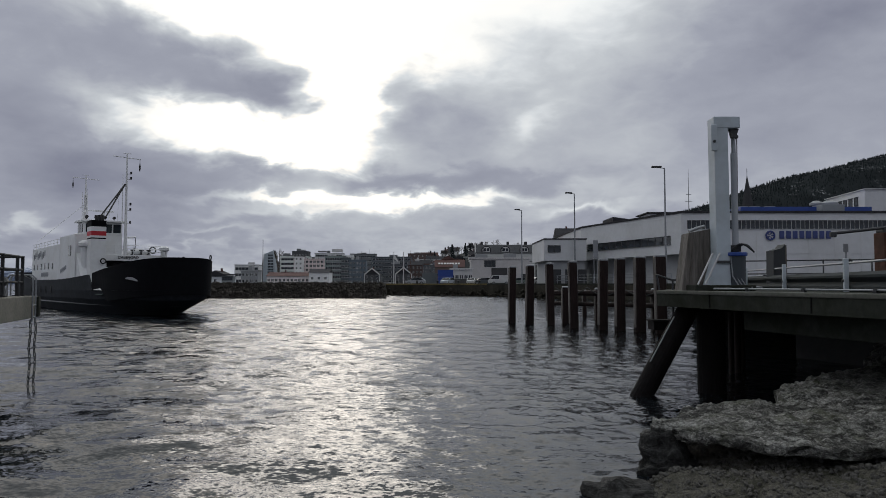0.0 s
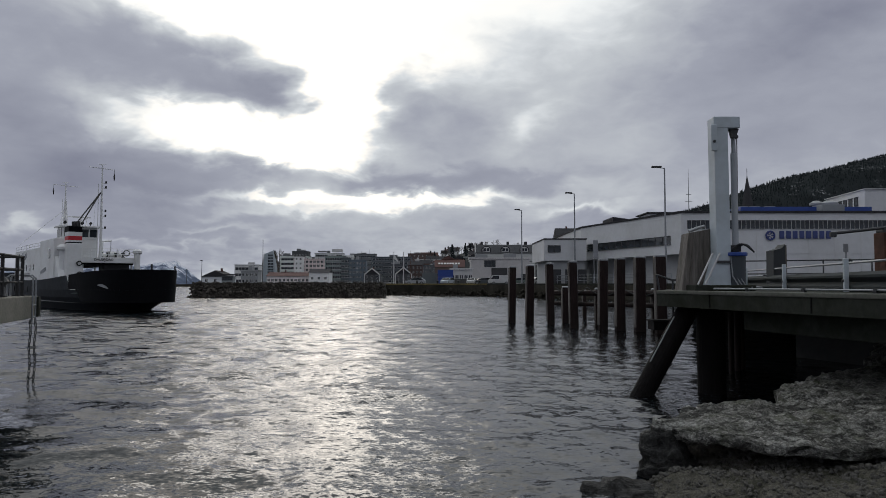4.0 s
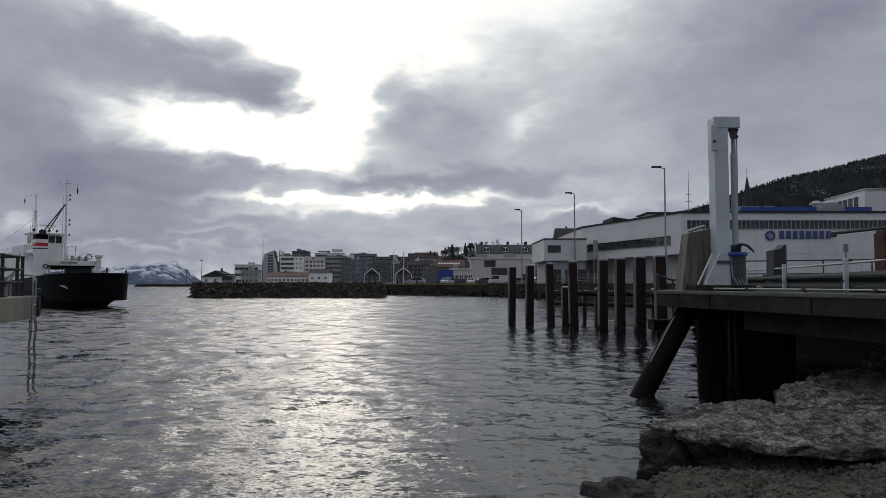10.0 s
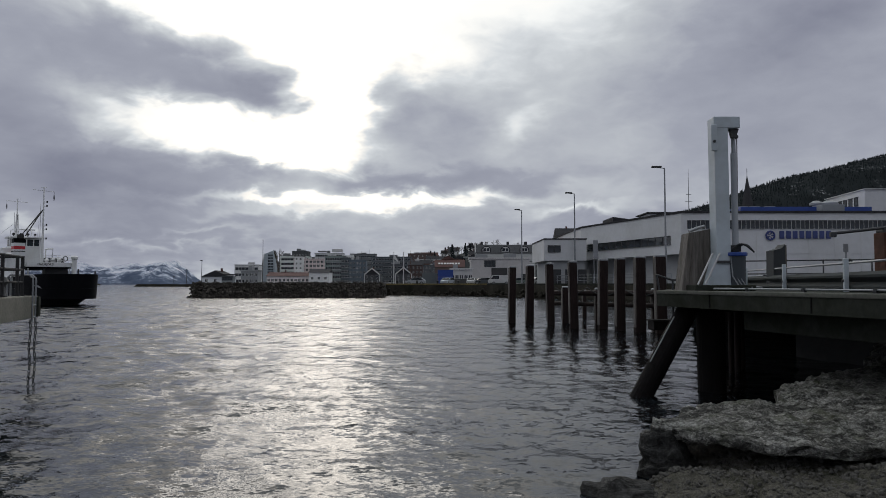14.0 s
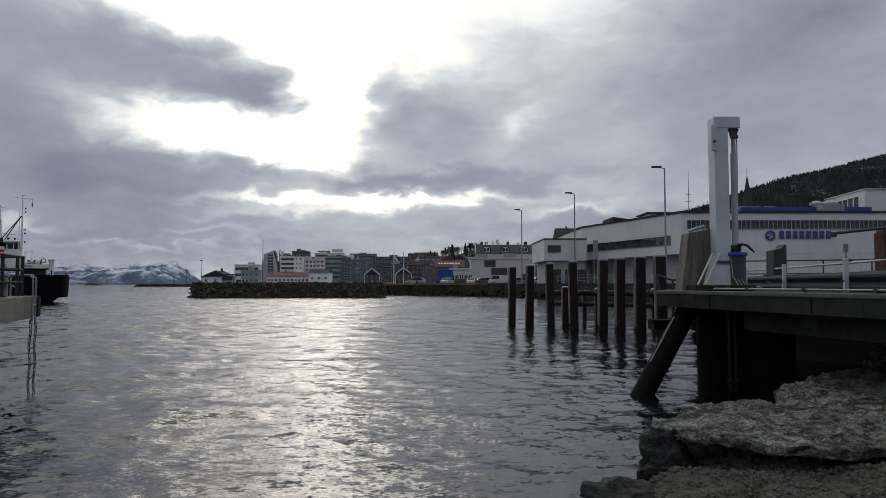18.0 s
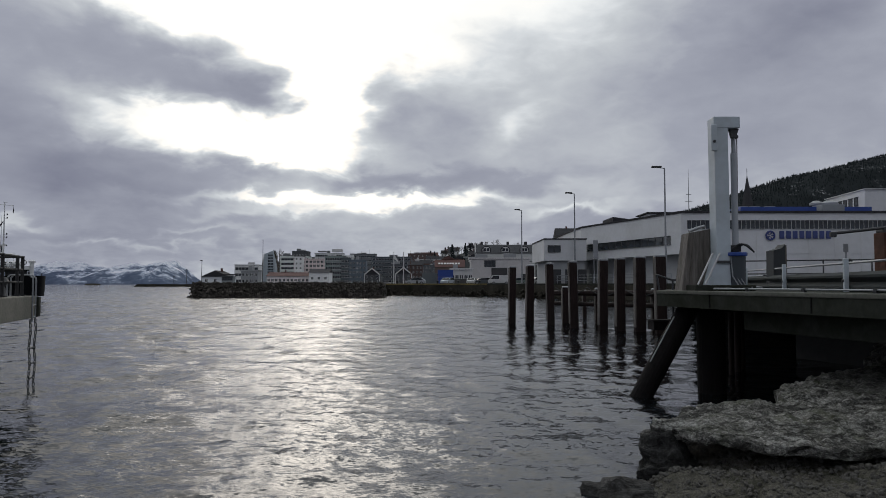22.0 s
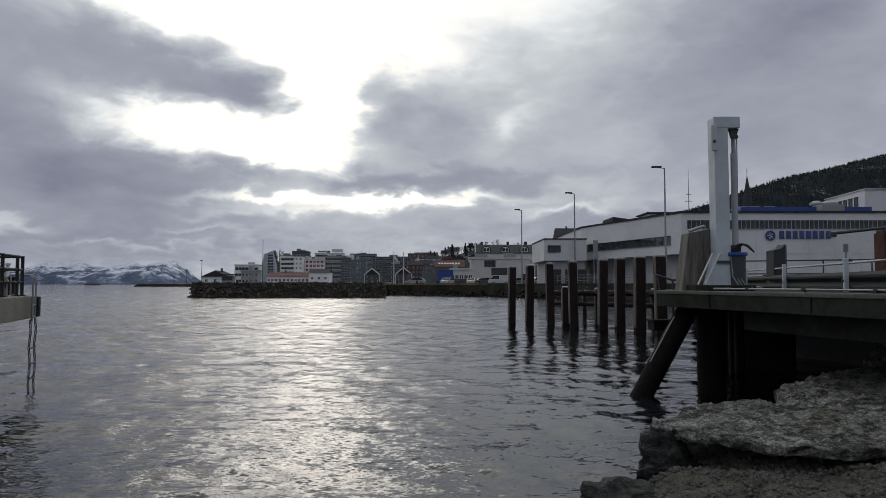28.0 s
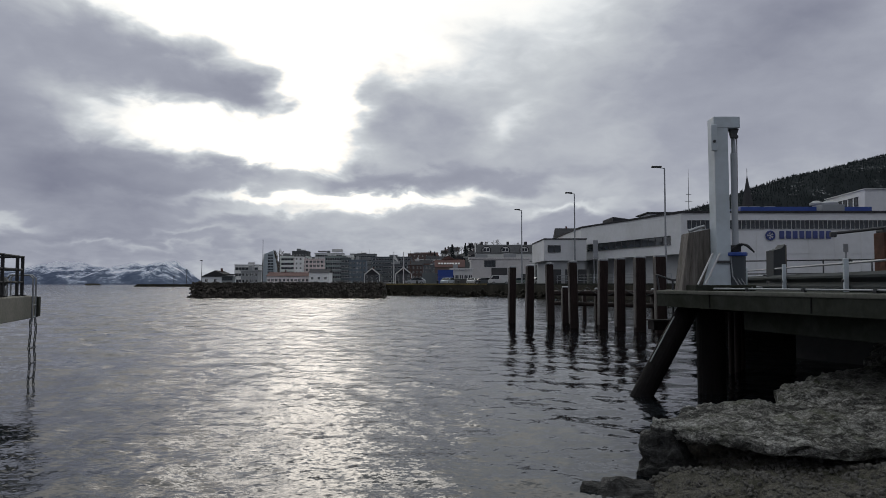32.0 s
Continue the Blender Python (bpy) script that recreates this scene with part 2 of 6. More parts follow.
# greyer than SHIP_BLACK: the skylight on the hull sides is in the colour
HULL_SIDE = surface("hull_lit_black", (0.034, 0.038, 0.044), 0.6, grain=3, stain=0.4, dirt=(0.05, 0.05, 0.05), dirt_amount=0.4, relief=0.004)
for m in (SHIP_BLACK, HULL_SIDE):
    m.node_tree.nodes["Principled BSDF"].inputs["Specular IOR Level"].default_value = 0.04
SHIP_WHITE = surface("ship_white", (0.72, 0.73, 0.74), 0.45, grain=3, stain=0.5, vary=0.05, dirt=(0.5, 0.48, 0.44), dirt_amount=0.35, relief=0.002)
SHIP_RED = surface("funnel_red", (0.5, 0.02, 0.03), 0.5, grain=4, stain=0.6, vary=0.1, relief=0.001)
SHIP_DECK = surface("ship_deck", (0.05, 0.07, 0.06), 0.8, grain=8, stain=0.7)
GUARD = surface("dull_galvanised_beam", (0.03, 0.037, 0.039), 0.7, 0.0, grain=10, stain=0.8, vary=0.15, dirt=(0.05, 0.05, 0.045), dirt_amount=0.6, relief=0.002)
YELLOW_EDGE = surface("mossy_yellow_edge", (0.22, 0.17, 0.06), 0.9, grain=4, stain=0.4, vary=0.3, dirt=(0.05, 0.05, 0.03), dirt_amount=0.8, relief=0.02)
PANE = glass_dark("window_glass")
ROOF_DARK = surface("dark_roofing", (0.045, 0.045, 0.05), 0.8, grain=2, stain=0.2)
ROOF_SLATE = surface("grey_slate_roof", (0.07, 0.074, 0.08), 0.7, grain=2, stain=0.3)
ROOF_RED = surface("red_roofing", (0.095, 0.045, 0.04), 0.8, grain=2, stain=0.25)
# bluish needle tone carries the distance haze over the hill
CONIFER = surface("conifer_needles", (0.016, 0.021, 0.023), 0.9, grain=1.5, stain=0.05, vary=0.4, dirt=(0.02, 0.025, 0.027), relief=0)
BARE = surface("bare_branches", (0.08, 0.065, 0.05), 0.9, grain=5, stain=0.8, relief=0)


for m in (GUARD, ASPHALT, CONCRETE_DARK, TARRED, PILE_WOOD, CONIFER, QUAY, BOULDER, GRAVEL, EARTH, BARE, ROOF_DARK):
    m.node_tree.nodes["Principled BSDF"].inputs["Specular IOR Level"].default_value = 0.12


def water_material():
    """Sea water: the slopes of the ripples at four sizes lean the surface's normal."""
    m, k, b = fresh("sea_water")
    b.inputs["Base Color"].default_value = (0.010, 0.013, 0.016, 1)
    b.inputs["IOR"].default_value = 1.333
    sep = k.n.new("ShaderNodeSeparateXYZ")
    k.l.new(k.coords(), sep.inputs[0])

    def vmath(op, a, c, scale=None):
        n = k.n.new("ShaderNodeVectorMath")
        n.operation = op
        k.put(n.inputs[0], a)
        if c is not None:
            k.put(n.inputs[1], c)
        if scale is not None:
            k.put(n.inputs["Scale"], scale)
        return n.outputs[0]

    def slopes(stretch, scale, detail, distort, gain):
        n = k.n.new("ShaderNodeTexNoise")
        k.l.new(k.coords("Object", stretch), n.inputs["Vector"])
        n.inputs["Scale"].default_value, n.inputs["Detail"].default_value = scale, detail
        n.inputs["Roughness"].default_value, n.inputs["Distortion"].default_value = 0.5, distort
        return vmath("SCALE", vmath("SUBTRACT", n.outputs["Color"], (0.5, 0.5, 0.5)), None, gain)

    # wind patches, and a breeze towards the open sound
    patch = k.ramp(k.noise(k.coords("Object", (0.05, 0.11, 1)), 1.0, 4, 0.6, 0.5), [(0.38, (0.05, 0.05, 0.05)), (0.52, (0.45, 0.45, 0.45)), (0.66, (1, 1, 1))])
    breeze = k.math("MULTIPLY_ADD", sep.outputs[0], -0.12, -0.15, clamp=True)
    wind = k.math("MULTIPLY_ADD", breeze, 0.4, patch)
    swell = slopes((0.6, 1.1, 1), 0.7, 2.0, 0.8, k.math("MULTIPLY_ADD", breeze, 0.55, 0.07))
    wave = slopes((0.7, 1.1, 1), 1.7, 2.0, 0.7, k.math("MULTIPLY_ADD", breeze, 0.34, 0.22))
    ripple = slopes((0.8, 1.2, 1), 5.0, 2.0, 0.4, k.math("MULTIPLY_ADD", wind, 0.30, 0.24))
    fine = slopes((0.9, 1.2, 1), 15.0, 2.0, 0.2, k.math("MULTIPLY_ADD", wind, 0.42, 0.24))
    lean = vmath("ADD", vmath("ADD", swell, wave), vmath("ADD", ripple, fine))
    # calmer in the lee of the pier and the piles
    lee = k.math("MULTIPLY_ADD", sep.outputs[0], 0.2, -0.4, clamp=True)
    calm = k.math("MULTIPLY_ADD", lee, -0.55, 1.0)
    lean = vmath("SCALE", vmath("MULTIPLY", lean, (1.0, 1.0, 0.0)), None, calm)
    # normals lean towards the camera to brighten its view, more far out and leftwards
    view_lean = k.n.new("ShaderNodeCombineXYZ")
    k.l.new(k.math("MULTIPLY", k.math("MULTIPLY_ADD", sep.outputs[1], 0.012, 0.02, clamp=True), -0.026), view_lean.inputs[1])
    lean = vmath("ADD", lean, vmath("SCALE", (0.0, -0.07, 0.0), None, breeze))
    lean = vmath("ADD", lean, view_lean.outputs[0])
    geo = k.n.new("ShaderNodeNewGeometry")
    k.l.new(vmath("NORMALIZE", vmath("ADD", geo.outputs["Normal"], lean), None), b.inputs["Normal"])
    # streaks of smoother and rougher water, smoothest where the breeze breaks it into facets
    streak = k.noise(k.coords("Object", (0.10, 0.5, 1)), 1.0, 5, 0.65, 0.8)
    k.l.new(k.math("MULTIPLY", k.math("MULTIPLY", calm, k.math("MULTIPLY_ADD", breeze, -0.10, 0.14)), k.math("MULTIPLY_ADD", streak, 1.6, 0.2)), b.inputs["Roughness"])
    return m


WATER = water_material()


def rock_material(name, tones, moss, rough):
    """Bedrock: speckled crystals, bedding, cracks, lichen flecks and moss in the hollows."""
    m, k, b = fresh(name)
    v = k.coords()
    bed = k.noise(k.coords("Object", (0.9, 1.1, 4.0)), 2.0, 7, 0.7, 0.25)
    speck = k.noise(v, 34, 5, 0.8)
    fine = k.noise(v, 9, 7, 0.75, 0.3)
    broad = k.noise(v, 1.3, 5, 0.65, 0.6)
    crack = k.math("ABSOLUTE", k.math("SUBTRACT", k.noise(k.coords("Object", (0.7, 1.3, 2.2)), 1.9, 8, 0.66, 0.5), 0.5))
    line = k.math("MULTIPLY", crack, 26.0, clamp=True)
    grain = k.math("MULTIPLY_ADD", speck, 0.45, k.math("MULTIPLY_ADD", fine, 0.35, k.math("MULTIPLY", bed, 0.2)))
    col = k.ramp(grain, [(0.36, tones[0]), (0.49, tones[1]), (0.60, tones[2])])
    col = k.mix(k.math("MULTIPLY_ADD", broad, 5.0, -2.55, clamp=True), col, moss)
    col = k.mix(k.math("MULTIPLY", k.math("MULTIPLY_ADD", k.noise(v, 6.5, 5, 0.75), 9.0, -5.2, clamp=True), 0.6), col, scaled(tones[2], 1.1))
    col = k.mix(k.math("MULTIPLY_ADD", line, -0.8, 0.8), col, scaled(tones[0], 0.5))
    k.l.new(col, b.inputs["Base Color"])
    b.inputs["Roughness"].default_value = rough
    b.inputs["Specular IOR Level"].default_value = 0.25
    h = k.math("MULTIPLY_ADD", bed, 0.7, k.math("MULTIPLY_ADD", fine, 0.6, k.math("MULTIPLY_ADD", speck, 0.2, k.math("MULTIPLY", line, 0.3))))
    k.l.new(k.bump(h, 1.0, 0.10), b.inputs["Normal"])
    return m


ROCK = rock_material("bedrock", ((0.04, 0.04, 0.036), (0.15, 0.148, 0.135), (0.5, 0.5, 0.47)), (0.055, 0.062, 0.03), 0.85)
WET_ROCK = rock_material("wet_tide_rock", ((0.010, 0.010, 0.010), (0.03, 0.03, 0.029), (0.09, 0.09, 0.09)), (0.02, 0.022, 0.014), 0.65)

# ---- the large structure ----
A, E = np.meshgrid(np.linspace(0, 2 * np.pi, 97), np.linspace(-0.02, np.pi / 2, 33))
clouds = tagged(new("backdrop_clouds", grid_mesh("backdrop_clouds", 4500 * np.cos(E) * np.sin(A), 4500 * np.cos(E) * np.cos(A), 1000 * np.sin(E), cloud_material())),
                "grey broken cloud deck with bright gaps round a veiled sun", "sky", kind="structure")

# sea bed, one sheet out to the horizon
bm = bmesh.new()
bmesh.ops.create_circle(bm, cap_ends=True, radius=4700, segments=96, matrix=Matrix.Translation((0, 0, -6)))
solid("ground", bm, EARTH, "dark sea bed and land out to the horizon", "ground", "structure")

# the water: a fan of rows that widen with the distance
rng = np.random.default_rng(4)
rows_y = np.concatenate([2.0 * 1.0062 ** np.arange(0, 820), [600, 1200, 2400, 4600]])
cols_a = np.concatenate([np.linspace(-1.5, -0.64, 30), np.linspace(-0.62, 0.62, 420), np.linspace(0.64, 1.5, 30)])
D, T = np.meshgrid(rows_y, cols_a, indexing="ij")
WX, WY = D * np.sin(T), D * np.cos(T)
WZ = np.zeros_like(WX)
gust = 0.72 + 0.78 * np.clip(-0.09 * WX - 0.2, 0, 1)
for i in range(64):
    lam = 0.32 * (3.6 / 0.32) ** rng.random()
    ang = rng.normal(0.9, 0.75)
    kx, ky = 6.283 / lam * math.sin(ang), 6.283 / lam * math.cos(ang)
    fade = np.clip(1.3 - WY * 0.014 / lam, 0, 1) * gust
    WZ += 0.0021 * lam ** 0.7 * np.sin(kx * WX + ky * WY + rng.random() * 6.28 + 0.6 * np.sin(0.21 * WX + 0.17 * WY + i)) * fade
water = tagged(new("water", grid_mesh("water", WX, WY, WZ, WATER)), "dark rippled harbour water with a silvery sheen", "water", kind="structure")

# ---- shore, quay, town land, hills, mountains ----
def smooth01(t):
    t = np.clip(t, 0, 1)
    return t * t * (3 - 2 * t)


def shore_height(x, y):
    """Bank of gravel and bedrock under the camera and beside the pier."""
    def side(ax, ay, bx, by):
        l = math.hypot(bx - ax, by - ay)
        return ((bx - ax) * (ay - y) + (by - ay) * (x - ax)) / l
    e = np.minimum(side(1.55, 6.6, 2.9, 9.9), side(2.6, 9.7, 8.4, 12.9))
    e = np.maximum(e, np.minimum(3.2 - y, 40.0))
    return -0.45 + 0.55 * smooth01((e + 0.5) / 1.0) + 0.10 * np.clip(e, 0, 7)


xs, ys = np.concatenate([np.linspace(-40, 1, 24), np.linspace(1.2, 9, 170), np.linspace(9.4, 40, 24)]), np.concatenate([np.linspace(-40, 4, 24), np.linspace(4.2, 13.5, 190), [15, 18]])
GX, GY = np.meshgrid(xs, ys)
GZ = shore_height(GX, GY)
bump = np.array([[fbm((px * 1.1, py * 1.1, 3), 3) * 0.10 + fbm((px * 5, py * 5, 9), 3, 0.6) * 0.035 for px in xs] for py in ys])
GZ = GZ + bump * np.clip(GZ + 0.7, 0, 1)
shore = tagged(new("shore_ground", grid_mesh("shore_ground", GX, GY, GZ, GRAVEL)), "dark wet gravel and bedrock bank at the water", "shore", kind="structure")

QUAY_LINE = [(-10.6, 119.0), (-12.6, 146.0), (9.0, 139.0), (31.9, 94.7), (60.0, 60.0), (75.0, 20.0)]
bm = bmesh.new()
prism(bm, [(-41.5, 121.5), *QUAY_LINE, (260, 20), (900, 400), (900, 900), (-250, 900), (-100, 300)], Matrix.Translation((0, 0, -6)), 8.2)
town_land = solid("pavement", bm, ASPHALT, "grey asphalt quay apron and town ground", "ground", "structure")
# quay wall facing and its kerb
for (ax, ay), (bx, by) in zip(QUAY_LINE, QUAY_LINE[1:]):
    l, ang = math.hypot(bx - ax, by - ay), math.degrees(math.atan2(by - ay, bx - ax))
    m = pose(ax, ay, 0, 0, 0, ang)
    wall = solid("wall_quay", box(bmesh.new(), (l / 2, -0.25, -1.5), (l, 0.5, 7.2)), QUAY, "dark stained stone quay wall with weed", "wall", "structure", m)
    part("kerb", box(bmesh.new(), (l / 2, -0.15, 2.25), (l, 0.5, 0.3), bevel=0.04), YELLOW_EDGE if bx < 12 else CONCRETE_DARK, wall)


def rock_mesh(name, seed, material, sub=2, flat=0.7, rough=0.35, scale=(1, 1, 1), smooth=False, sharp=5):
    bm = bmesh.new()
    bmesh.ops.create_icosphere(bm, subdivisions=sub, radius=1)
    r = random.Random(seed)
    cuts = [(Vector((r.uniform(-1, 1), r.uniform(-1, 1), r.uniform(-1, 1))).normalized(), r.uniform(0.5, 0.85)) for _ in range(sharp)]
    for v in bm.verts:
        n = v.co.normalized()
        d = 1 + rough * fbm(n * 1.2 + Vector((seed, 0, 0)), 3) + 0.12 * rough * fbm(n * 6 + Vector((seed, 5, 0)), 3)
        if sub > 4:
            d += 0.2 * rough * (0.4 - abs(fbm(Vector((n.x * 4, n.y * 4, n.z * 14)) + Vector((seed, 2, 0)), 4, 0.6)))
        p = n * d
        for c, h in cuts:
            e = p.dot(c) - h
            if e > 0:
                p -= c * e * 0.85
        v.co = (p.x * scale[0], p.y * scale[1], p.z * scale[2] * flat)
        if sub > 4:
            q = v.co + Vector((seed, seed * 2, 0))
            lay = Vector((q.x, q.y, q.z * 3))
            h = 0.13 * (0.35 - abs(fbm(lay * 0.9, 3))) + 0.06 * (0.35 - abs(fbm(lay * 2.7, 3))) + 0.03 * fbm(q * 8, 3, 0.6)
            v.co += Vector((n.x, n.y, n.z + 0.4)).normalized() * h
    return mesh_of(name, bm, material, smooth)


# breakwater of dumped stone, in front of the town
bm = bmesh.new()
prism(bm, [(-4.2, -3), (-1.6, 2.5), (5.0, 2.5), (9.0, -3)], Matrix(((0, 0, 1, -42.3), (1, 0, 0, 120.5), (0, 1, 0, 0), (0, 0, 0, 1))), 32)
mole = solid("breakwater", bm, QUAY, "dark breakwater of dumped stone before the town", "breakwater", "structure")
stone_mesh = [rock_mesh("stone", s, BOULDER, 1, 0.8, 0.3, sharp=4) for s in range(8)]
r = random.Random(5)
for i in range(290):
    t = (i + r.random()) / 290
    lift = r.random()
    x, y, z = -43.0 + 33.4 * t, 116.5 + 2.3 * lift + r.uniform(-0.3, 0.3), -0.2 + 2.75 * lift
    if x < -41:
        y += 2.5 * r.random()
    s = r.uniform(0.18, 0.38)
    part("stone", stone_mesh[i % 8], None, mole, m=pose(x, y, z, r.uniform(0, 360), r.uniform(0, 360), r.uniform(0, 360)) @ Matrix.Scale(s, 4))


# small rubble between the stones
vs, fs = [], []
for i in range(3400):
    lift = r.random()
    x, y, z = -42.8 + 32.6 * r.random(), 116.7 + 2.3 * lift + r.uniform(-0.2, 0.2), -0.25 + 2.8 * lift
    me, m = stone_mesh[i % 8], pose(x, y, z, r.uniform(0, 360), r.uniform(0, 360), 0) @ Matrix.Scale(r.uniform(0.1, 0.26), 4)
    b = len(vs)
    vs += [tuple(m @ v.co) for v in me.vertices]
    fs += [tuple(b + q for q in p.vertices) for p in me.polygons]
me = bpy.data.meshes.new("rubble")
me.from_pydata(vs, [], fs)
me.materials.append(BOULDER)
tagged(part("rubble", me, None, mole), kind="stuff")


foot_mesh = [rock_mesh("stone", 20 + q, QUAY, 1, 0.8, 0.3, sharp=4) for q in range(4)]
foot = thing("quay_footing", Matrix(), "dark weedy stones piled at the foot of the quay wall", "stones", kind="structure")
for (ax, ay), (bx, by), count in (((-11.0, 145.2), (9.0, 138.6), 90), ((9.0, 138.6), (21.0, 115.0), 70)):
    for i in range(count):
        t, lift = (i + r.random()) / count, r.random()
        part("stone", foot_mesh[i % 4], None, foot, m=pose(ax + (bx - ax) * t - 0.3, ay + (by - ay) * t - 0.7 + 0.5 * lift, -0.1 + 1.3 * lift ** 2, r.uniform(0, 360), r.uniform(0, 360), r.uniform(0, 360)) @ Matrix.Scale(r.uniform(0.25, 0.5), 4))


def mountain(name, x0, x1, dist, depth, peak, material, seed, label, freq=1.0, nx=160, ny=46, floor=-4.0, rugged=0.3):
    xs, ts = np.linspace(x0, x1, nx), np.linspace(0, 1, ny)
    X, T = np.meshgrid(xs, ts)
    Y = dist + T * depth
    Z = np.array([[max(floor, floor + peak((px - x0) / (x1 - x0)) * math.sin(min(t * 1.15, 1) * math.pi / 2) ** 0.8 * (1 - 0.55 * max(0, t - 0.87) / 0.13)
                  * (1 + rugged * fbm((px * 0.006 * freq + seed, t * 3.2 * freq, seed), 5, 0.55))) for px in xs] for t in ts])
    return tagged(new(name, grid_mesh(name, X, Y, Z, material)), label, "mountain", kind="structure")


def snow_material():
    m, k, b = fresh("snowy_fell")
    geo = k.n.new("ShaderNodeNewGeometry")
    sep = k.n.new("ShaderNodeSeparateXYZ")
    k.l.new(geo.outputs["Position"], sep.inputs[0])
    v = k.coords()
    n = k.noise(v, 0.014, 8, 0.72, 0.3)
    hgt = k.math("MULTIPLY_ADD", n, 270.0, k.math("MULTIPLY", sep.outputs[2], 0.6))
    # the blue below the snow is distance haze put into the colour
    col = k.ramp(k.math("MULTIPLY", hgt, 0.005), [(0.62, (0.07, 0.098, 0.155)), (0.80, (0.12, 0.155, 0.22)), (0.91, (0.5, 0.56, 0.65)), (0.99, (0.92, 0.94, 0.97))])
    k.l.new(col, b.inputs["Base Color"])
    b.inputs["Roughness"].default_value = 0.95
    return m


SNOW = snow_material()
def forest_material():
    """Dark forest floor with thin old snow in patches."""
    m, k, b = fresh("forest_floor")
    v = k.coords()
    # blue cast of the ground stands for haze
    col = k.ramp(k.noise(v, 0.03, 6, 0.7), [(0.3, (0.012, 0.015, 0.017)), (0.7, (0.026, 0.031, 0.033))])
    snow = k.math("MULTIPLY", k.math("MULTIPLY_ADD", k.noise(v, 0.012, 3), 5.0, -2.5, clamp=True), k.math("MULTIPLY_ADD", k.noise(v, 0.12, 4, 0.7), 9.0, -5.0, clamp=True))
    k.l.new(k.mix(snow, col, (0.55, 0.57, 0.6)), b.inputs["Base Color"])
    b.inputs["Roughness"].default_value = 0.95
    b.inputs["Specular IOR Level"].default_value = 0.1
    return m


FOREST = forest_material()
mountain("mountain_fjord", -2350, -1180, 3300, 500, lambda u: float(np.interp(u, [0, 0.13, 0.2, 0.28, 0.36, 0.44, 0.5, 0.56, 0.65, 0.72, 0.79, 0.835, 0.88, 0.92, 1], [70, 84, 106, 124, 116, 100, 90, 106, 110, 116, 128, 92, 38, 6, 0])), SNOW, 3.0, "snow-capped mountains beyond the fjord, blued for haze", 1.5, 260, 60, rugged=0.13)


hill = mountain("hill_forest", 200, 1300, 1050, 260, lambda u: float(np.interp(u, [0, 0.1, 0.19, 0.333, 0.4, 0.557, 1], [25, 70, 131, 184, 205, 236, 262])), FOREST, 7.0, "dark wooded hillside behind the factory", 0.5, 120, rugged=0.05)


def town_peak(u):
    return 22 + 48 * min(0.5, float(smooth01(np.array(u * 2.2))))


def town_ground(x, y):
    """Height of the town's ground and of the slope behind it."""
    t = (y - 480) / 520
    if t <= 0 or not -90 < x < 420:
        return 2.2
    return max(2.2, -4 + town_peak((x + 90) / 510) * math.sin(min(t * 1.15, 1) * math.pi / 2) ** 0.8)


town_hill = mountain("hill_town", -90, 420, 480, 520, town_peak, FOREST, 2.0, "brown wooded slope behind the town", 0.6, 90, rugged=0.1)


def conifer_heap(name, hill_ob, count, size, seed, label, zmin=5, xr=None):
    """Many small pointed trees joined on a far slope."""
    r = random.Random(seed)
    co = np.empty(len(hill_ob.data.vertices) * 3)
    hill_ob.data.vertices.foreach_get("co", co)
    co = co.reshape(-1, 3)
    co = co[co[:, 2] > zmin]
    if xr:
        co = co[(co[:, 0] > xr[0]) & (co[:, 0] < xr[1])]
    vs, fs = [], []
    for _ in range(count):
        p = co[r.randrange(len(co))]
        h, w = size * r.uniform(0.6, 1.3), size * r.uniform(0.14, 0.24)
        x, y, z = p[0] + r.uniform(-9, 9), p[1] + r.uniform(-9, 9), p[2] - 1
        b = len(vs)
        for lvl, (zz, ww) in enumerate(((0, 0.75), (0.22, 1.0), (0.6, 0.55))):
            for q in range(5):
                a = q * 1.2566 + r.uniform(-0.3, 0.3)
                vs.append((x + w * ww * math.cos(a) * r.uniform(0.7, 1.2), y + w * ww * math.sin(a), z + h * zz))
        vs.append((x, y, z + h))
        for lvl in range(2):
            for q in range(5):
                a0, a1 = b + lvl * 5 + q, b + lvl * 5 + (q + 1) % 5
                fs.append((a0, a1, a1 + 5, a0 + 5))
        for q in range(5):
            fs.append((b + 10 + q, b + 10 + (q + 1) % 5, b + 15))
    me = bpy.data.meshes.new(name)
    me.from_pydata(vs, [], fs)
    me.materials.append(CONIFER)
    return tagged(new(name, me), label, "forest", kind="stuff")


conifer_heap("forest", hill, 19000, 4.6, 3, "dense dark conifer forest on the hillside", 10)
conifer_heap("forest", town_hill, 520, 7, 8, "dark trees scattered on the town slope", 8)

# far low breakwater and islet
bm = bmesh.new()
prism(bm, [(-30, -2), (-24, 2.2), (24, 2.2), (26, -2)], Matrix(((1, 0, 0, -236), (0, 0, -1, 600), (0, 1, 0, 0), (0, 0, 0, 1))), 8)
solid("breakwater_far", bm, QUAY, "low dark breakwater across the sound", "breakwater", "structure")
isl = new("islet", rock_mesh("islet", 12, QUAY, 3, 0.22, 0.3, (16, 8, 16)))
isl.location = (-603, 1200, 0.0)
tagged(isl, "low dark islet out in the fjord", "islet", kind="structure")


# ---- buildings ----
WINDOWS = {}


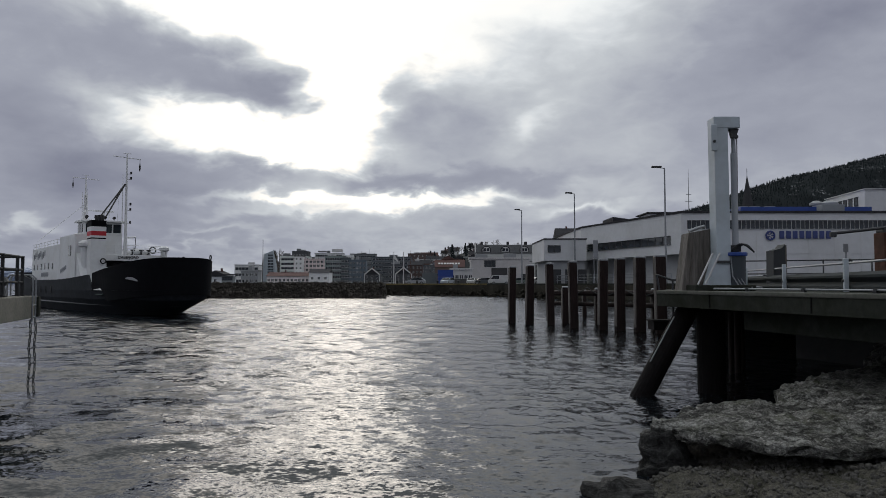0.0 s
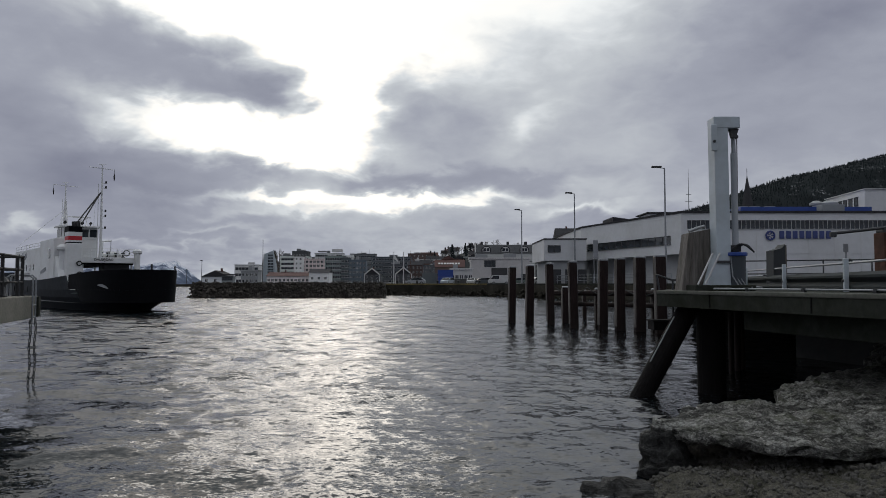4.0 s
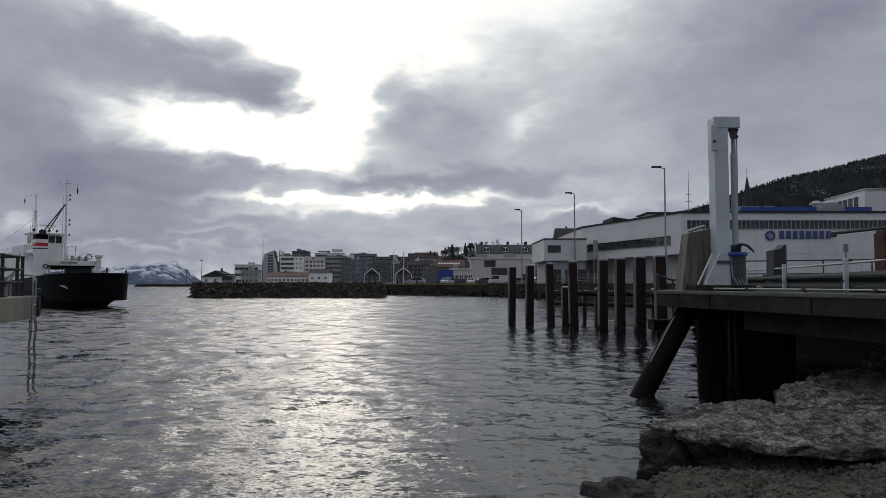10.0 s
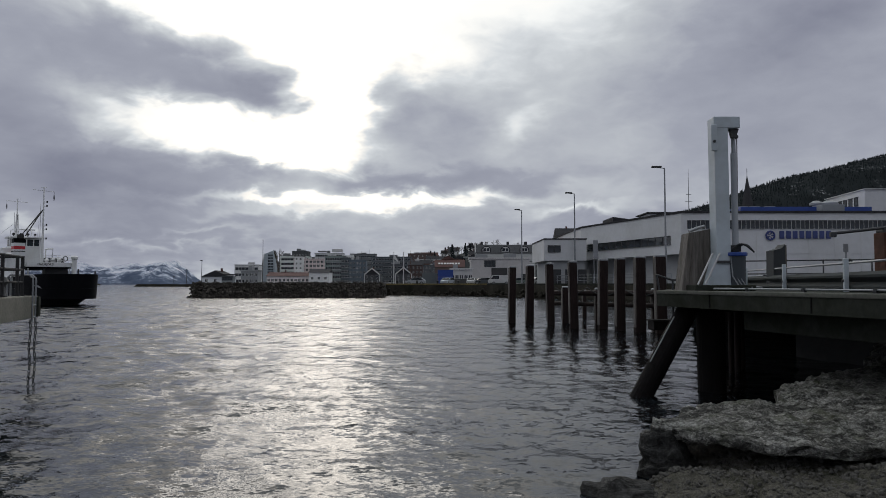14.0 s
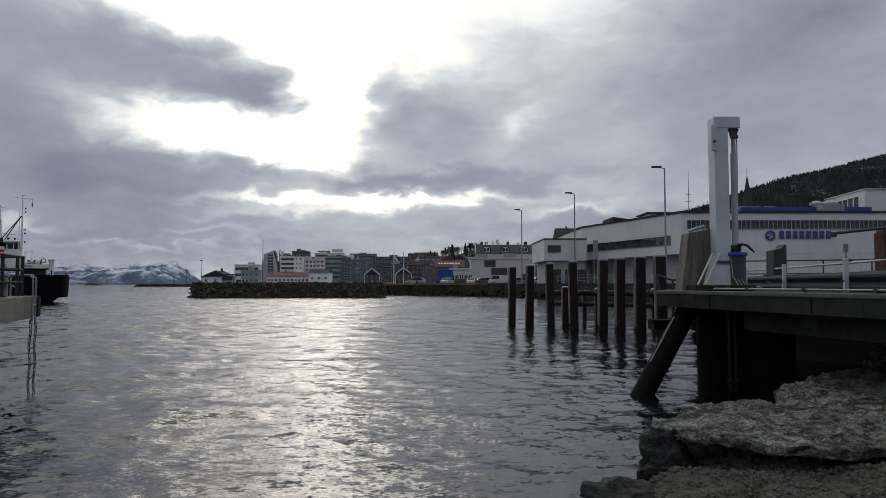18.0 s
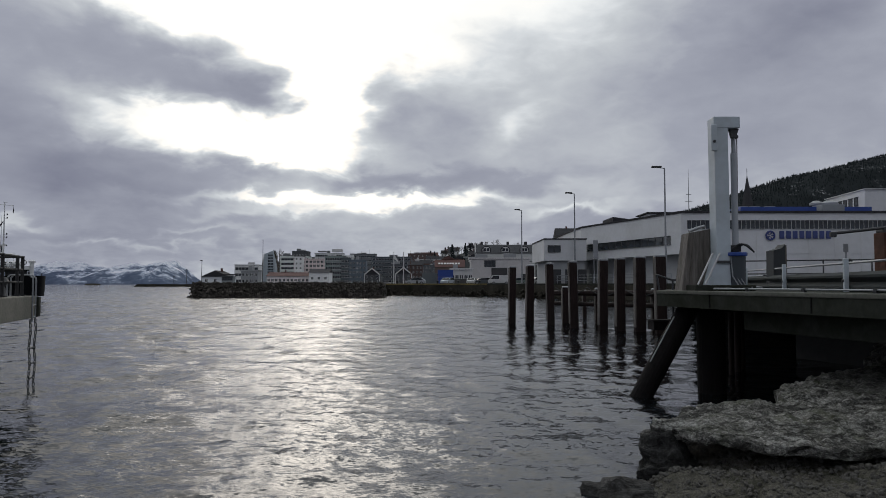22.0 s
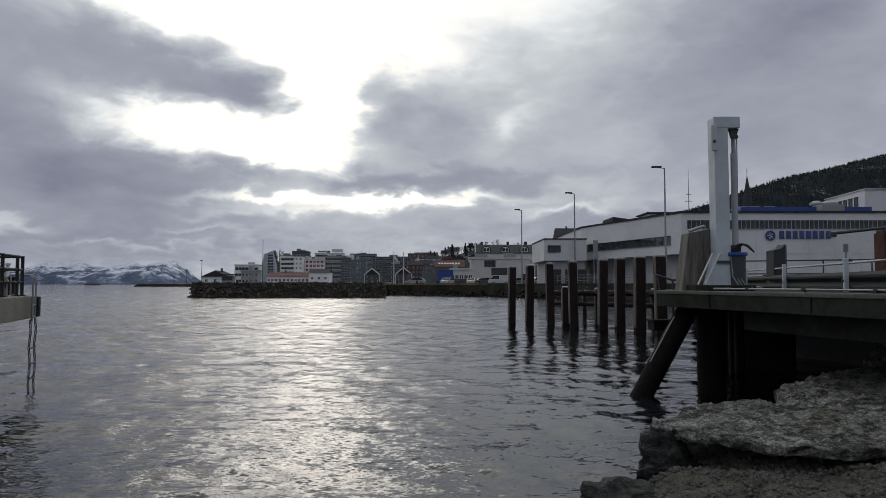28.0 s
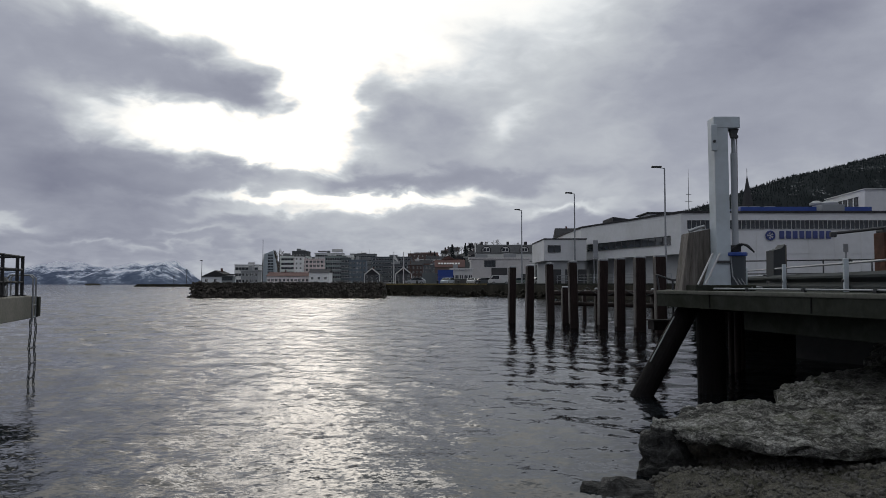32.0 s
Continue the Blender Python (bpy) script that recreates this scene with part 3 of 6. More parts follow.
def window_mesh(w, h, frame_mat, bars=1, deep=0.1, edge=0.12):
    """Frame, pane and mullions of a window, in the xz plane, front towards -y."""
    key = (round(w, 2), round(h, 2), frame_mat.name, bars, edge)
    if key not in WINDOWS:
        bm = bmesh.new()
        t = min(edge, 0.1 * w)
        cols = [-w / 2 + w * i / (bars + 1) for i in range(bars + 2)]
        lo = [bm.verts.new((x, -deep, -h / 2)) for x in cols]
        hi = [bm.verts.new((x, -deep, h / 2)) for x in cols]
        panes = [bm.faces.new((lo[i], lo[i + 1], hi[i + 1], hi[i])) for i in range(bars + 1)]
        rim = [e for e in bm.edges if e.is_boundary]
        made = bmesh.ops.extrude_edge_only(bm, edges=rim)["geom"]
        bmesh.ops.translate(bm, vec=(0, deep * 2, 0), verts=[v for v in made if isinstance(v, bmesh.types.BMVert)])
        bmesh.ops.inset_individual(bm, faces=panes, thickness=t)
        for f in panes:
            f.material_index = 1
        bmesh.ops.translate(bm, vec=(0, deep * 0.8, 0), verts=list({v for f in panes for v in f.verts}))
        WINDOWS[key] = mesh_of("window", bm, [frame_mat, PANE])
    return WINDOWS[key]


PAINT = {}


def paint(c):
    if c not in PAINT:
        PAINT[c] = surface("facade_paint", c, 0.75, grain=1.2, stain=0.15, vary=0.08, dirt=scaled(c, 0.7), dirt_amount=0.5, relief=0.004)
    return PAINT[c]


FRAME_WHITE = surface("white_frame", (0.6, 0.6, 0.6), 0.5, grain=4, stain=0.5, vary=0.05, relief=0)


def building(label, x, y, w, depth, h, z=2.2, wall=(0.5, 0.5, 0.5), roof="flat", rise=3.0, roof_mat=None, floors=3, cols=5, win=(1.3, 1.4), band=False, rz=0.0, category="building", name="building", first=1.6, frame_mat=None):
    """A house whose front stands at y, centred on x, with its windows one by one."""
    b = thing(name, pose(x, y, z, 0, 0, rz), label, category)
    wm = paint(wall)
    roof_mat = roof_mat or ROOF_DARK
    bm = box(bmesh.new(), (0, depth / 2, h / 2), (w, depth, h))
    part("wall", bm, wm, b)
    bm = bmesh.new()
    if roof == "flat":
        box(bm, (0, depth / 2, h + 0.2), (w + 0.5, depth + 0.5, 0.4), bevel=0.05)
    elif roof == "gable":
        prism(bm, [(-0.6, 0), (depth / 2, rise), (depth + 0.6, 0)], Matrix(((0, 0, 1, -w / 2 - 0.4), (1, 0, 0, 0), (0, 1, 0, h), (0, 0, 0, 1))), w + 0.8)
    elif roof == "gable_front":
        prism(bm, [(-w / 2 - 0.5, 0), (0, rise), (w / 2 + 0.5, 0)], Matrix(((1, 0, 0, 0), (0, 0, -1, depth + 0.5), (0, 1, 0, h), (0, 0, 0, 1))), depth + 0.9)
    elif roof == "mono":
        prism(bm, [(-w / 2, 0), (-w / 2, rise * 0.2), (w / 2, rise), (w / 2, 0)], Matrix(((1, 0, 0, 0), (0, 0, -1, depth), (0, 1, 0, h), (0, 0, 0, 1))), depth)
    elif roof == "mansard":
        prism(bm, [(-0.3, 0), (1.8, rise), (depth - 1.8, rise), (depth + 0.3, 0)], Matrix(((0, 0, 1, -w / 2 - 0.3), (1, 0, 0, 0), (0, 1, 0, h), (0, 0, 0, 1))), w + 0.6)
    part("roof", bm, roof_mat, b)
    q = random.Random(round(x * 7 + y))
    if roof == "flat" and w > 7:
        part("parapet", box(bmesh.new(), (0, -0.28, h + 0.32), (w + 0.6, 0.12, 0.5)), paint(scaled(wall, 1.15)), b, "pale parapet coping")
        for _ in range(q.randint(1, 3)):
            u, hh, ww = q.uniform(-0.38, 0.38), q.uniform(1.0, 2.6), q.uniform(1.5, 0.3 * w)
            part("roof_box", box(bmesh.new(), (u * w, depth * 0.4, h + 0.4 + hh / 2), (ww, 3.0, hh), bevel=0.05), paint(q.choice(((0.55, 0.55, 0.56), (0.16, 0.17, 0.18), (0.3, 0.31, 0.32)))), b, "rooftop plant housing")
        if q.random() < 0.6:
            part("aerial", rod(bmesh.new(), (0.2 * w, depth * 0.4, h), (0.2 * w, depth * 0.4, h + q.uniform(3, 6)), 0.12, 0.05, seg=5), DARK_STEEL, b)
    elif roof.startswith("gable") and q.random() < 0.7:
        part("chimney", box(bmesh.new(), (q.uniform(-0.2, 0.2) * w, depth * 0.5, h + rise + 0.2), (0.9, 0.9, 1.8), bevel=0.05), ROOF_RED, b, "brick chimney")
    if floors and cols:
        fh = (h - 0.4) / floors
        fm = frame_mat or FRAME_WHITE
        for f in range(floors):
            zc = fh * f + fh * 0.55
            if band:
                part("window", window_mesh(w * 0.94, min(win[1], fh * 0.6), fm, max(1, cols)), None, b, m=pose(0, -0.02, zc))
            else:
                for c in range(cols):
                    part("window", window_mesh(win[0], min(win[1], fh * 0.6), fm, 1), None, b, m=pose(-w / 2 + w * (c + 0.5) / cols, -0.02, zc))
    return b


# ---- the town, from the breakwater towards the factory ----
building("pale grey gabled boat shed on the quay", -108.0, 330, 12.6, 12, 3.6, z=2.2, wall=(0.7, 0.72, 0.74), roof='gable_front', rise=3.0, floors=1, cols=3, roof_mat=ROOF_DARK)
building("white flat-roofed quayside building", -118.6, 420, 14.6, 9, 11.4, z=2.2, wall=(0.75, 0.75, 0.75), floors=3, cols=6, win=(1.3, 1.7), band=True)
building("small grey rendered block on the quay", -97.4, 350, 8.6, 7, 6.6, z=2.2, wall=(0.3, 0.31, 0.32), floors=2, cols=4)
building("white and green office with window bands", -119.5, 560, 23.0, 12, 22.0, z=2.2, wall=(0.62, 0.66, 0.63), floors=6, cols=8, win=(1.3, 1.9), band=True)
building("dark rooftop storey of an office", -123.5, 600, 13.7, 12, 28.0, z=2.2, wall=(0.07, 0.075, 0.08), floors=5, cols=5)
building("pinkish white block of flats", -98.9, 520, 25.4, 12, 18.5, z=2.2, wall=(0.72, 0.62, 0.61), floors=6, cols=9, win=(1.9, 1.7))
building("white stair block between the flats", -107.0, 515, 6.0, 8, 20.5, z=2.2, wall=(0.8, 0.8, 0.8), floors=6, cols=2)
building("grey-green office with dark window bands", -75.0, 480, 13.0, 12, 19.0, z=2.2, wall=(0.24, 0.29, 0.28), floors=6, cols=9, win=(1.3, 1.8), band=True)
building("slate blue panelled office front", -56.0, 455, 11.0, 10, 15.5, z=2.2, wall=(0.12, 0.15, 0.18), floors=5, cols=5)
building("long low white shop with a red roof", -84.7, 380, 23.1, 12, 4.4, z=2.2, wall=(0.8, 0.74, 0.73), roof='gable', rise=2.2, roof_mat=ROOF_RED, floors=1, cols=11)
building("white shop building with a dark zigzag mark", -66.9, 375, 10.7, 12, 6.3, z=2.2, wall=(0.82, 0.82, 0.82), roof='gable', rise=2.0, floors=1, cols=3)
hotel = building("large white hotel with many windows", -108.5, 660, 26.8, 12, 29.0, z=2.2, wall=(0.66, 0.67, 0.68), floors=8, cols=14, win=(1.3, 1.9), band=True)
building("white stepped block on the slope", -85.2, 680, 25.4, 12, 27.5, z=2.2, wall=(0.72, 0.73, 0.74), floors=8, cols=10, win=(1.9, 1.8))
building("dark-clad block with a stepped top", -72.0, 640, 20.0, 12, 27.5, z=2.2, wall=(0.15, 0.16, 0.17), floors=7, cols=9, band=True)
building("dark glazed office block", -64.5, 470, 9.0, 12, 17.3, z=2.2, wall=(0.1, 0.12, 0.13), floors=5, cols=7, band=True)
store_a = building("dark timber storehouse with a white gable", -44.9, 440, 9.6, 12, 6.1, z=2.2, wall=(0.07, 0.075, 0.08), roof='gable_front', rise=3.6, floors=3, cols=3)
building("dark block of flats by the harbour", -36.0, 500, 15.0, 12, 14.0, z=2.2, wall=(0.08, 0.09, 0.1), floors=4, cols=6, band=True)
building("dark-roofed block behind the storehouses", -46.0, 620, 36.0, 12, 24.0, z=2.2, wall=(0.09, 0.105, 0.12), floors=7, cols=12, band=True)
store_b = building("dark timber storehouse with pale gable boards", -25.0, 440, 10.0, 12, 6.6, z=2.2, wall=(0.07, 0.075, 0.08), roof='gable_front', rise=3.8, floors=3, cols=3)
building("red painted quayside house", -20.7, 520, 11.0, 12, 14.4, z=2.2, wall=(0.075, 0.05, 0.045), roof='gable', rise=3.0, floors=4, cols=4)
building("reddish brown block on the slope", -24.4, 760, 27.8, 12, 33.0, z=2.2, wall=(0.095, 0.066, 0.06), roof='flat', floors=8, cols=6)
building("dark grey block beside the red house", -10.1, 540, 14.1, 12, 14.5, z=2.2, wall=(0.12, 0.13, 0.14), floors=5, cols=5)
building("white wooden house on the slope", 1.6, 800, 8.5, 12, 7.0, z=town_ground(1.6, 800) - 1.0, wall=(0.62, 0.62, 0.62), roof='gable_front', rise=4.0, floors=3, cols=2)
building("white wooden house with a dark roof", 12.7, 820, 13.3, 12, 6.6, z=town_ground(12.7, 820) - 1.0, wall=(0.62, 0.62, 0.62), roof='gable', rise=5.0, floors=3, cols=3)
building("white gabled house among trees", 31.6, 800, 12.4, 12, 7.0, z=town_ground(31.6, 800) - 1.0, wall=(0.62, 0.62, 0.62), roof='gable_front', rise=5.0, floors=3, cols=3)
hall = building("pale hall with a dark pitched roof", 4.7, 480, 20.3, 12, 11.9, z=2.2, wall=(0.15, 0.11, 0.095), roof='gable', rise=5.0, roof_mat=ROOF_RED, floors=1, cols=8)
building("grey house with a red roof on the slope", -21.2, 900, 29.3, 12, 12.5, z=25, wall=(0.35, 0.3, 0.27), roof='gable', rise=6.0, roof_mat=ROOF_RED, floors=2, cols=4)
building("white boathouse wall and shed", 6.9, 260, 8.4, 6, 5.4, z=2.2, wall=(0.55, 0.55, 0.55), floors=1, cols=5)
mansard = building("pale harbour building with a mansard roof", 27.1, 300, 25.4, 14, 13.6, z=2.2, wall=(0.5, 0.51, 0.5), roof='mansard', rise=3.6, roof_mat=ROOF_SLATE, floors=0, cols=0)
warehouse = building("low white warehouse with one wide window", 22.2, 270, 22.8, 10, 9.8, z=2.2, wall=(0.52, 0.5, 0.5), floors=0, cols=0)
building("dark-roofed house behind the factory", 72.7, 400, 13.7, 12, 21.9, z=8, wall=(0.3, 0.3, 0.3), roof='gable', rise=5.0, floors=2, cols=4)

# dormers, chimneys, skylights and gable boards
for i in range(3):
    dm = part("dormer", prism(bmesh.new(), [(-2.0, 0), (-2.0, 1.5), (-1.2, 2.3), (0, 2.6), (1.2, 2.3), (2.0, 1.5), (2.0, 0)], UPRIGHT, 1.6), ROOF_DARK, mansard, m=pose(-8.4 + i * 8.2, 1.5, 13.9))
    part("dormer_trim", prism(bmesh.new(), [(-1.6, 0.1), (-1.6, 1.4), (-0.9, 2.0), (0, 2.2), (0.9, 2.0), (1.6, 1.4), (1.6, 0.1)], UPRIGHT @ Matrix.Translation((0, 0, 1.6)), 0.06), FRAME_WHITE, dm, "white dormer trim")
    for sx in (-0.72, 0.72):
        part("dormer_window", box(bmesh.new(), (sx, -1.7, 1.0), (1.2, 0.1, 1.3)), PANE, dm)
part("cornice", box(bmesh.new(), (0, -0.12, 13.5), (26.0, 0.3, 0.35)), DARK_STEEL, mansard, "dark cornice")
part("cornice", box(bmesh.new(), (0, -0.1, 9.9), (25.6, 0.2, 0.2)), DARK_STEEL, mansard)
for x in (-10, 1.5, 9.5):
    part("chimney", box(bmesh.new(), (x, 7, 13.6 + 4.2), (1.0, 0.8, 2.0)), ROOF_DARK, mansard)
for sx in (-1, 1):
    part("gable_edge", rod(bmesh.new(), (sx * 13.1, -0.4, 13.6), (sx * 13.1, 1.8, 17.2), 0.25, seg=6), FRAME_WHITE, mansard)
part("window", window_mesh(4.4, 2.6, DARK_STEEL, 2), None, warehouse, m=pose(-4.0, -0.02, 8.0))
# closed near-black panel for the garage door
part("door", box(bmesh.new(), (-0.3, -0.03, 3.2), (6.2, 0.12, 6.4)), paint((0.05, 0.05, 0.052)), warehouse, "dark garage door")
part("door", box(bmesh.new(), (9.8, -0.02, 2.2), (3.4, 0.12, 3.6)), DARK_STEEL, warehouse)
for i in range(8):
    part("skylight", box(bmesh.new(), (-7.2 + i * 1.91, 2.2, 14.3), (1.51, 1.6, 0.2), rx=40), FRAME_WHITE, hall)
for st, w, h in ((store_a, 9.6, 6.1), (store_b, 10.0, 6.6)):
    for sx in (-1, 1):
        part("barge_board", rod(bmesh.new(), (sx * w / 2, -0.75, h - 0.2), (0, -0.75, h + 3.9), 0.3, seg=6), FRAME_WHITE, st, "white barge board")
        part("corner_board", box(bmesh.new(), (sx * w / 2, -0.2, h / 2), (0.5, 0.4, h)), FRAME_WHITE, st, "white corner board")
part("penthouse", box(bmesh.new(), (7.4, 6, 32.0), (10, 7, 2.8)), paint((0.55, 0.55, 0.56)), hotel)
part("penthouse", box(bmesh.new(), (-6.4, 7, 31.2), (9, 7, 1.4)), paint((0.2, 0.2, 0.21)), hotel)

# small houses on the slope
r = random.Random(77)
for i in range(40):
    x = -62 + i * 6.2 + r.uniform(-4, 4)
    y = r.uniform(600, 900)
    if x / y > 0.07:
        continue
    z = town_ground(x, y) - 0.6
    wall = r.choice(((0.6, 0.6, 0.6), (0.6, 0.6, 0.6), (0.35, 0.33, 0.3), (0.16, 0.08, 0.06), (0.25, 0.25, 0.25)))
    building("small wooden house with a pitched roof on the slope", round(x, 1), round(y, 1), r.uniform(8, 12), 8, r.uniform(5, 7), z=round(z, 1), wall=wall, roof=r.choice(("gable", "gable_front")), rise=3.4, roof_mat=r.choice((ROOF_DARK, ROOF_DARK, ROOF_RED)), floors=2, cols=3, name="house", category="house")

for k in range(2):
    t = thing("container", pose(0.9, 250, 2.2 + 2.65 * k), "blue steel shipping container on the quay" + (", stacked on another" if k else ""), "container", "stacked containers")
    part("body", box(bmesh.new(), (0, 1.2, 1.3), (5.6, 2.4, 2.55), bevel=0.04), BLUE_PAINT, t)
    for i in range(14):
        part("rib", box(bmesh.new(), (-2.5 + i * 0.385, -0.02, 1.3), (0.16, 0.08, 2.3)), BLUE_PAINT, t)
t = thing("container", pose(-4.9, 252, 2.2), "grey-green steel shipping container beside the blue ones", "container")
part("body", box(bmesh.new(), (0, 1.2, 2.0), (5.4, 2.4, 4.0), bevel=0.04), paint((0.13, 0.15, 0.16)), t)
for i in range(14):
    part("rib", box(bmesh.new(), (-2.45 + i * 0.375, -0.02, 2.0), (0.16, 0.08, 3.7)), paint((0.13, 0.15, 0.16)), t)
t = thing("low_wall", pose(10.5, 236, 2.2), "low dark wall along the quay car park", "wall")
part("panel", box(bmesh.new(), (0, 0, 0.9), (21, 0.3, 1.8), bevel=0.05), paint((0.06, 0.06, 0.058)), t)
part("coping", box(bmesh.new(), (0, 0, 1.84), (21.2, 0.42, 0.1)), CONCRETE, t)
t = thing("info_sign", pose(24.6, 112, 2.2), "tall grey harbour sign panel on two posts", "sign")
part("panel", box(bmesh.new(), (0, 0, 5.7), (0.75, 0.12, 2.9), bevel=0.03), paint((0.28, 0.29, 0.31)), t)
for sx in (-0.25, 0.25):
    part("post", rod(bmesh.new(), (sx, 0, 0), (sx, 0, 4.3), 0.07), GALV, t)
t = thing("mast", pose(-9.3, 200, 2.2), "thin reddish mast among the harbour houses", "mast")
part("pole", rod(bmesh.new(), (0, 0, 0), (0, 0, 9.6), 0.09, 0.05), RUST, t)

r = random.Random(91)
for i in range(13):
    x = -185 + i * 16.5 + r.uniform(-3, 3)
    g = r.choice((0.6, 0.55, 0.35, 0.2, 0.5))
    building("town block behind the harbour front", round(x, 1), round(r.uniform(700, 760), 1), r.uniform(14, 22), 12, r.uniform(18, 30), wall=(g, g, round(g * 1.02, 3)), roof=r.choice(("flat", "flat", "gable")), rise=3.0, floors=7, cols=6, win=(1.4, 1.4))

# slanting glazed tower with a leaning edge
glass_tower = thing("tower_block", pose(-160, 640, 2.2), "slanting blue-grey glazed office tower", "building")
bm = bmesh.new()
prism(bm, [(-7.5, 0), (-4.7, 27.5), (3.6, 31), (6.0, 0)], Matrix(((1, 0, 0, 0), (0, 0, -1, 12), (0, 1, 0, 0), (0, 0, 0, 1))), 12)
part("wall", bm, paint((0.36, 0.41, 0.45)), glass_tower)
for i in range(10):
    part("window", window_mesh(6.2 - i * 0.2, 1.9, paint((0.3, 0.34, 0.38)), 3), None, glass_tower, m=pose(1.4 - i * 0.04, -0.02, 3 + i * 2.6))
part("fin", prism(bmesh.new(), [(-7.7, 0), (-4.9, 28), (-4.2, 28.3), (-6.9, 0)], Matrix(((1, 0, 0, 0), (0, 0, -1, -0.1), (0, 1, 0, 0), (0, 0, 0, 1))), 0.5), FRAME_WHITE, glass_tower, "white edge fin")

# ---- factory ----
FA, FB = Vector((25.65, 129)), Vector((34.7, 101))
fac = thing("factory", pose(0, 0, 2.2), "long white factory with window bands and a blue roof strip", "factory")
bm = bmesh.new()
prism(bm, [(25.65, 129), (34.7, 101), (130, 101), (130, 170), (25.65, 170)], Matrix.Translation((0, 0, 4.5)), 5.95)
part("wall", bm, WHITE_WALL, fac, "white upper storeys")
bm = bmesh.new()
prism(bm, [(27.4, 130.5), (35.8, 103.5), (40, 103.5), (40, 168), (27.4, 168)], Matrix.Translation((0, 0, 0)), 4.5)
part("lower_wall", bm, paint((0.4, 0.41, 0.42)), fac, "set-back grey lower storey")
bm = bmesh.new()
prism(bm, [(25.5, 129.1), (34.6, 100.8), (130.2, 100.8), (130.2, 170.2), (25.5, 170.2)], Matrix.Translation((0, 0, 10.45)), 0.3)
part("roof", bm, ROOF_DARK, fac, "dark roof edge")
part("front_wall", box(bmesh.new(), (83, 104, 2.25), (94, 5.9, 4.49)), WHITE_WALL, fac, "plain white ground-floor wall")
for i in range(24):
    part("wall_joint", box(bmesh.new(), (38 + i * 3.8, 101, 3.9), (0.05, 0.04, 7.6)), paint((0.62, 0.62, 0.62)), fac)
fl = (FB - FA).length
fang = math.degrees(math.atan2(FB.y - FA.y, FB.x - FA.x))
fm = pose(FA.x, FA.y, 0, 0, 0, fang)
for i in range(13):
    part("window", window_mesh(1.85, 1.35, DARK_STEEL, 0), None, fac, m=fm @ pose(3.4 + i * 1.88, -0.03, 6.6))
part("window", window_mesh(1.6, 1.3, DARK_STEEL, 0), None, fac, m=fm @ pose(1.2, -0.03, 6.6))
for i in range(44):
    part("window", window_mesh(1.32, 1.3, FRAME_WHITE, 1, 0.1, 0.045), None, fac, m=pose(36.2 + i * 1.32, 100.97, 8.75))
for i in range(5):
    part("door", box(bmesh.new(), (4 + i * 4.9, 3.0, 1.6), (2.6, 0.1, 3.2)), DARK_STEEL, fac, m=fm)
annex = thing("factory_annex", pose(20.9, 118.7, 2.2), "white flat-roofed annex of the factory with a corner window", "factory")
part("wall", box(bmesh.new(), (0, 8, 5.9), (7.2, 16, 3.6)), WHITE_WALL, annex)
part("lower_wall", box(bmesh.new(), (0.4, 8.6, 2.05), (6.0, 16, 4.1)), paint((0.35, 0.36, 0.37)), annex)
part("roof", box(bmesh.new(), (0, 8, 7.8), (7.4, 16.2, 0.2)), ROOF_DARK, annex)
part("window", window_mesh(2.2, 1.2, DARK_STEEL, 1), None, annex, m=pose(-1.9, -0.03, 6.1))
for i in range(3):
    part("door", box(bmesh.new(), (-1.4 + i * 2.2, 0.58, 1.3), (1.5, 0.08, 2.6)), DARK_STEEL, annex)
# blue strip and roof houses
roof_strip = thing("roof_house", pose(56.5, 108, 12.9), "long low roof house with a bright blue fascia", "roof house")
part("wall", box(bmesh.new(), (0, 3, 0.35), (20, 6, 0.7)), WHITE_WALL, roof_strip)
part("fascia", box(bmesh.new(), (0, 2.9, 1.05), (20.4, 6.4, 0.7)), BLUE_PAINT, roof_strip, "bright blue metal fascia")
gable_hall = thing("roof_hall", pose(0, 0, 12.9), "white hall on the factory roof with side windows", "building")
part("wall", prism(bmesh.new(), [(68.3, 112), (105, 112), (105, 126), (69.7, 126)], Matrix.Translation((0, 0, 0)), 4.7), WHITE_WALL, gable_hall)
part("roof", prism(bmesh.new(), [(68.1, 111.8), (105.2, 111.8), (105.2, 126.2), (69.5, 126.2)], Matrix.Translation((0, 0, 4.7)), 0.14), FRAME_WHITE, gable_hall, "pale roof edge")
for i in range(5):
    part("window", window_mesh(1.7, 1.5, DARK_STEEL, 1), None, gable_hall, m=pose(68.53 + i * 0.19, 114.3 + i * 1.9, 3.0, 0, 0, -84.3))
plant_room = thing("plant_room", pose(59.8, 106, 12.9), "grey metal plant room on the factory roof", "roof house")
part("wall", box(bmesh.new(), (0, 1.5, 0.8), (3.4, 3, 1.6), bevel=0.05), paint((0.25, 0.27, 0.29)), plant_room)
for x, s in ((62.5, 1.0), (64.6, 1.5)):
    v = thing("roof_vent", pose(x, 116, 12.9), "round white ventilator on the factory roof", "ventilator", "roof vents")
    part("stack", rod(bmesh.new(), (0, 0, 0), (0, 0, 2.6), 0.6 * s), WHITE_WALL, v)
    part("cowl", lathe(bmesh.new(), [(0.3 * s, 2.4), (1.0 * s, 2.6), (1.0 * s, 2.9), (0.4 * s, 3.3), (0.05, 3.35)], seg=16), GALV, v)

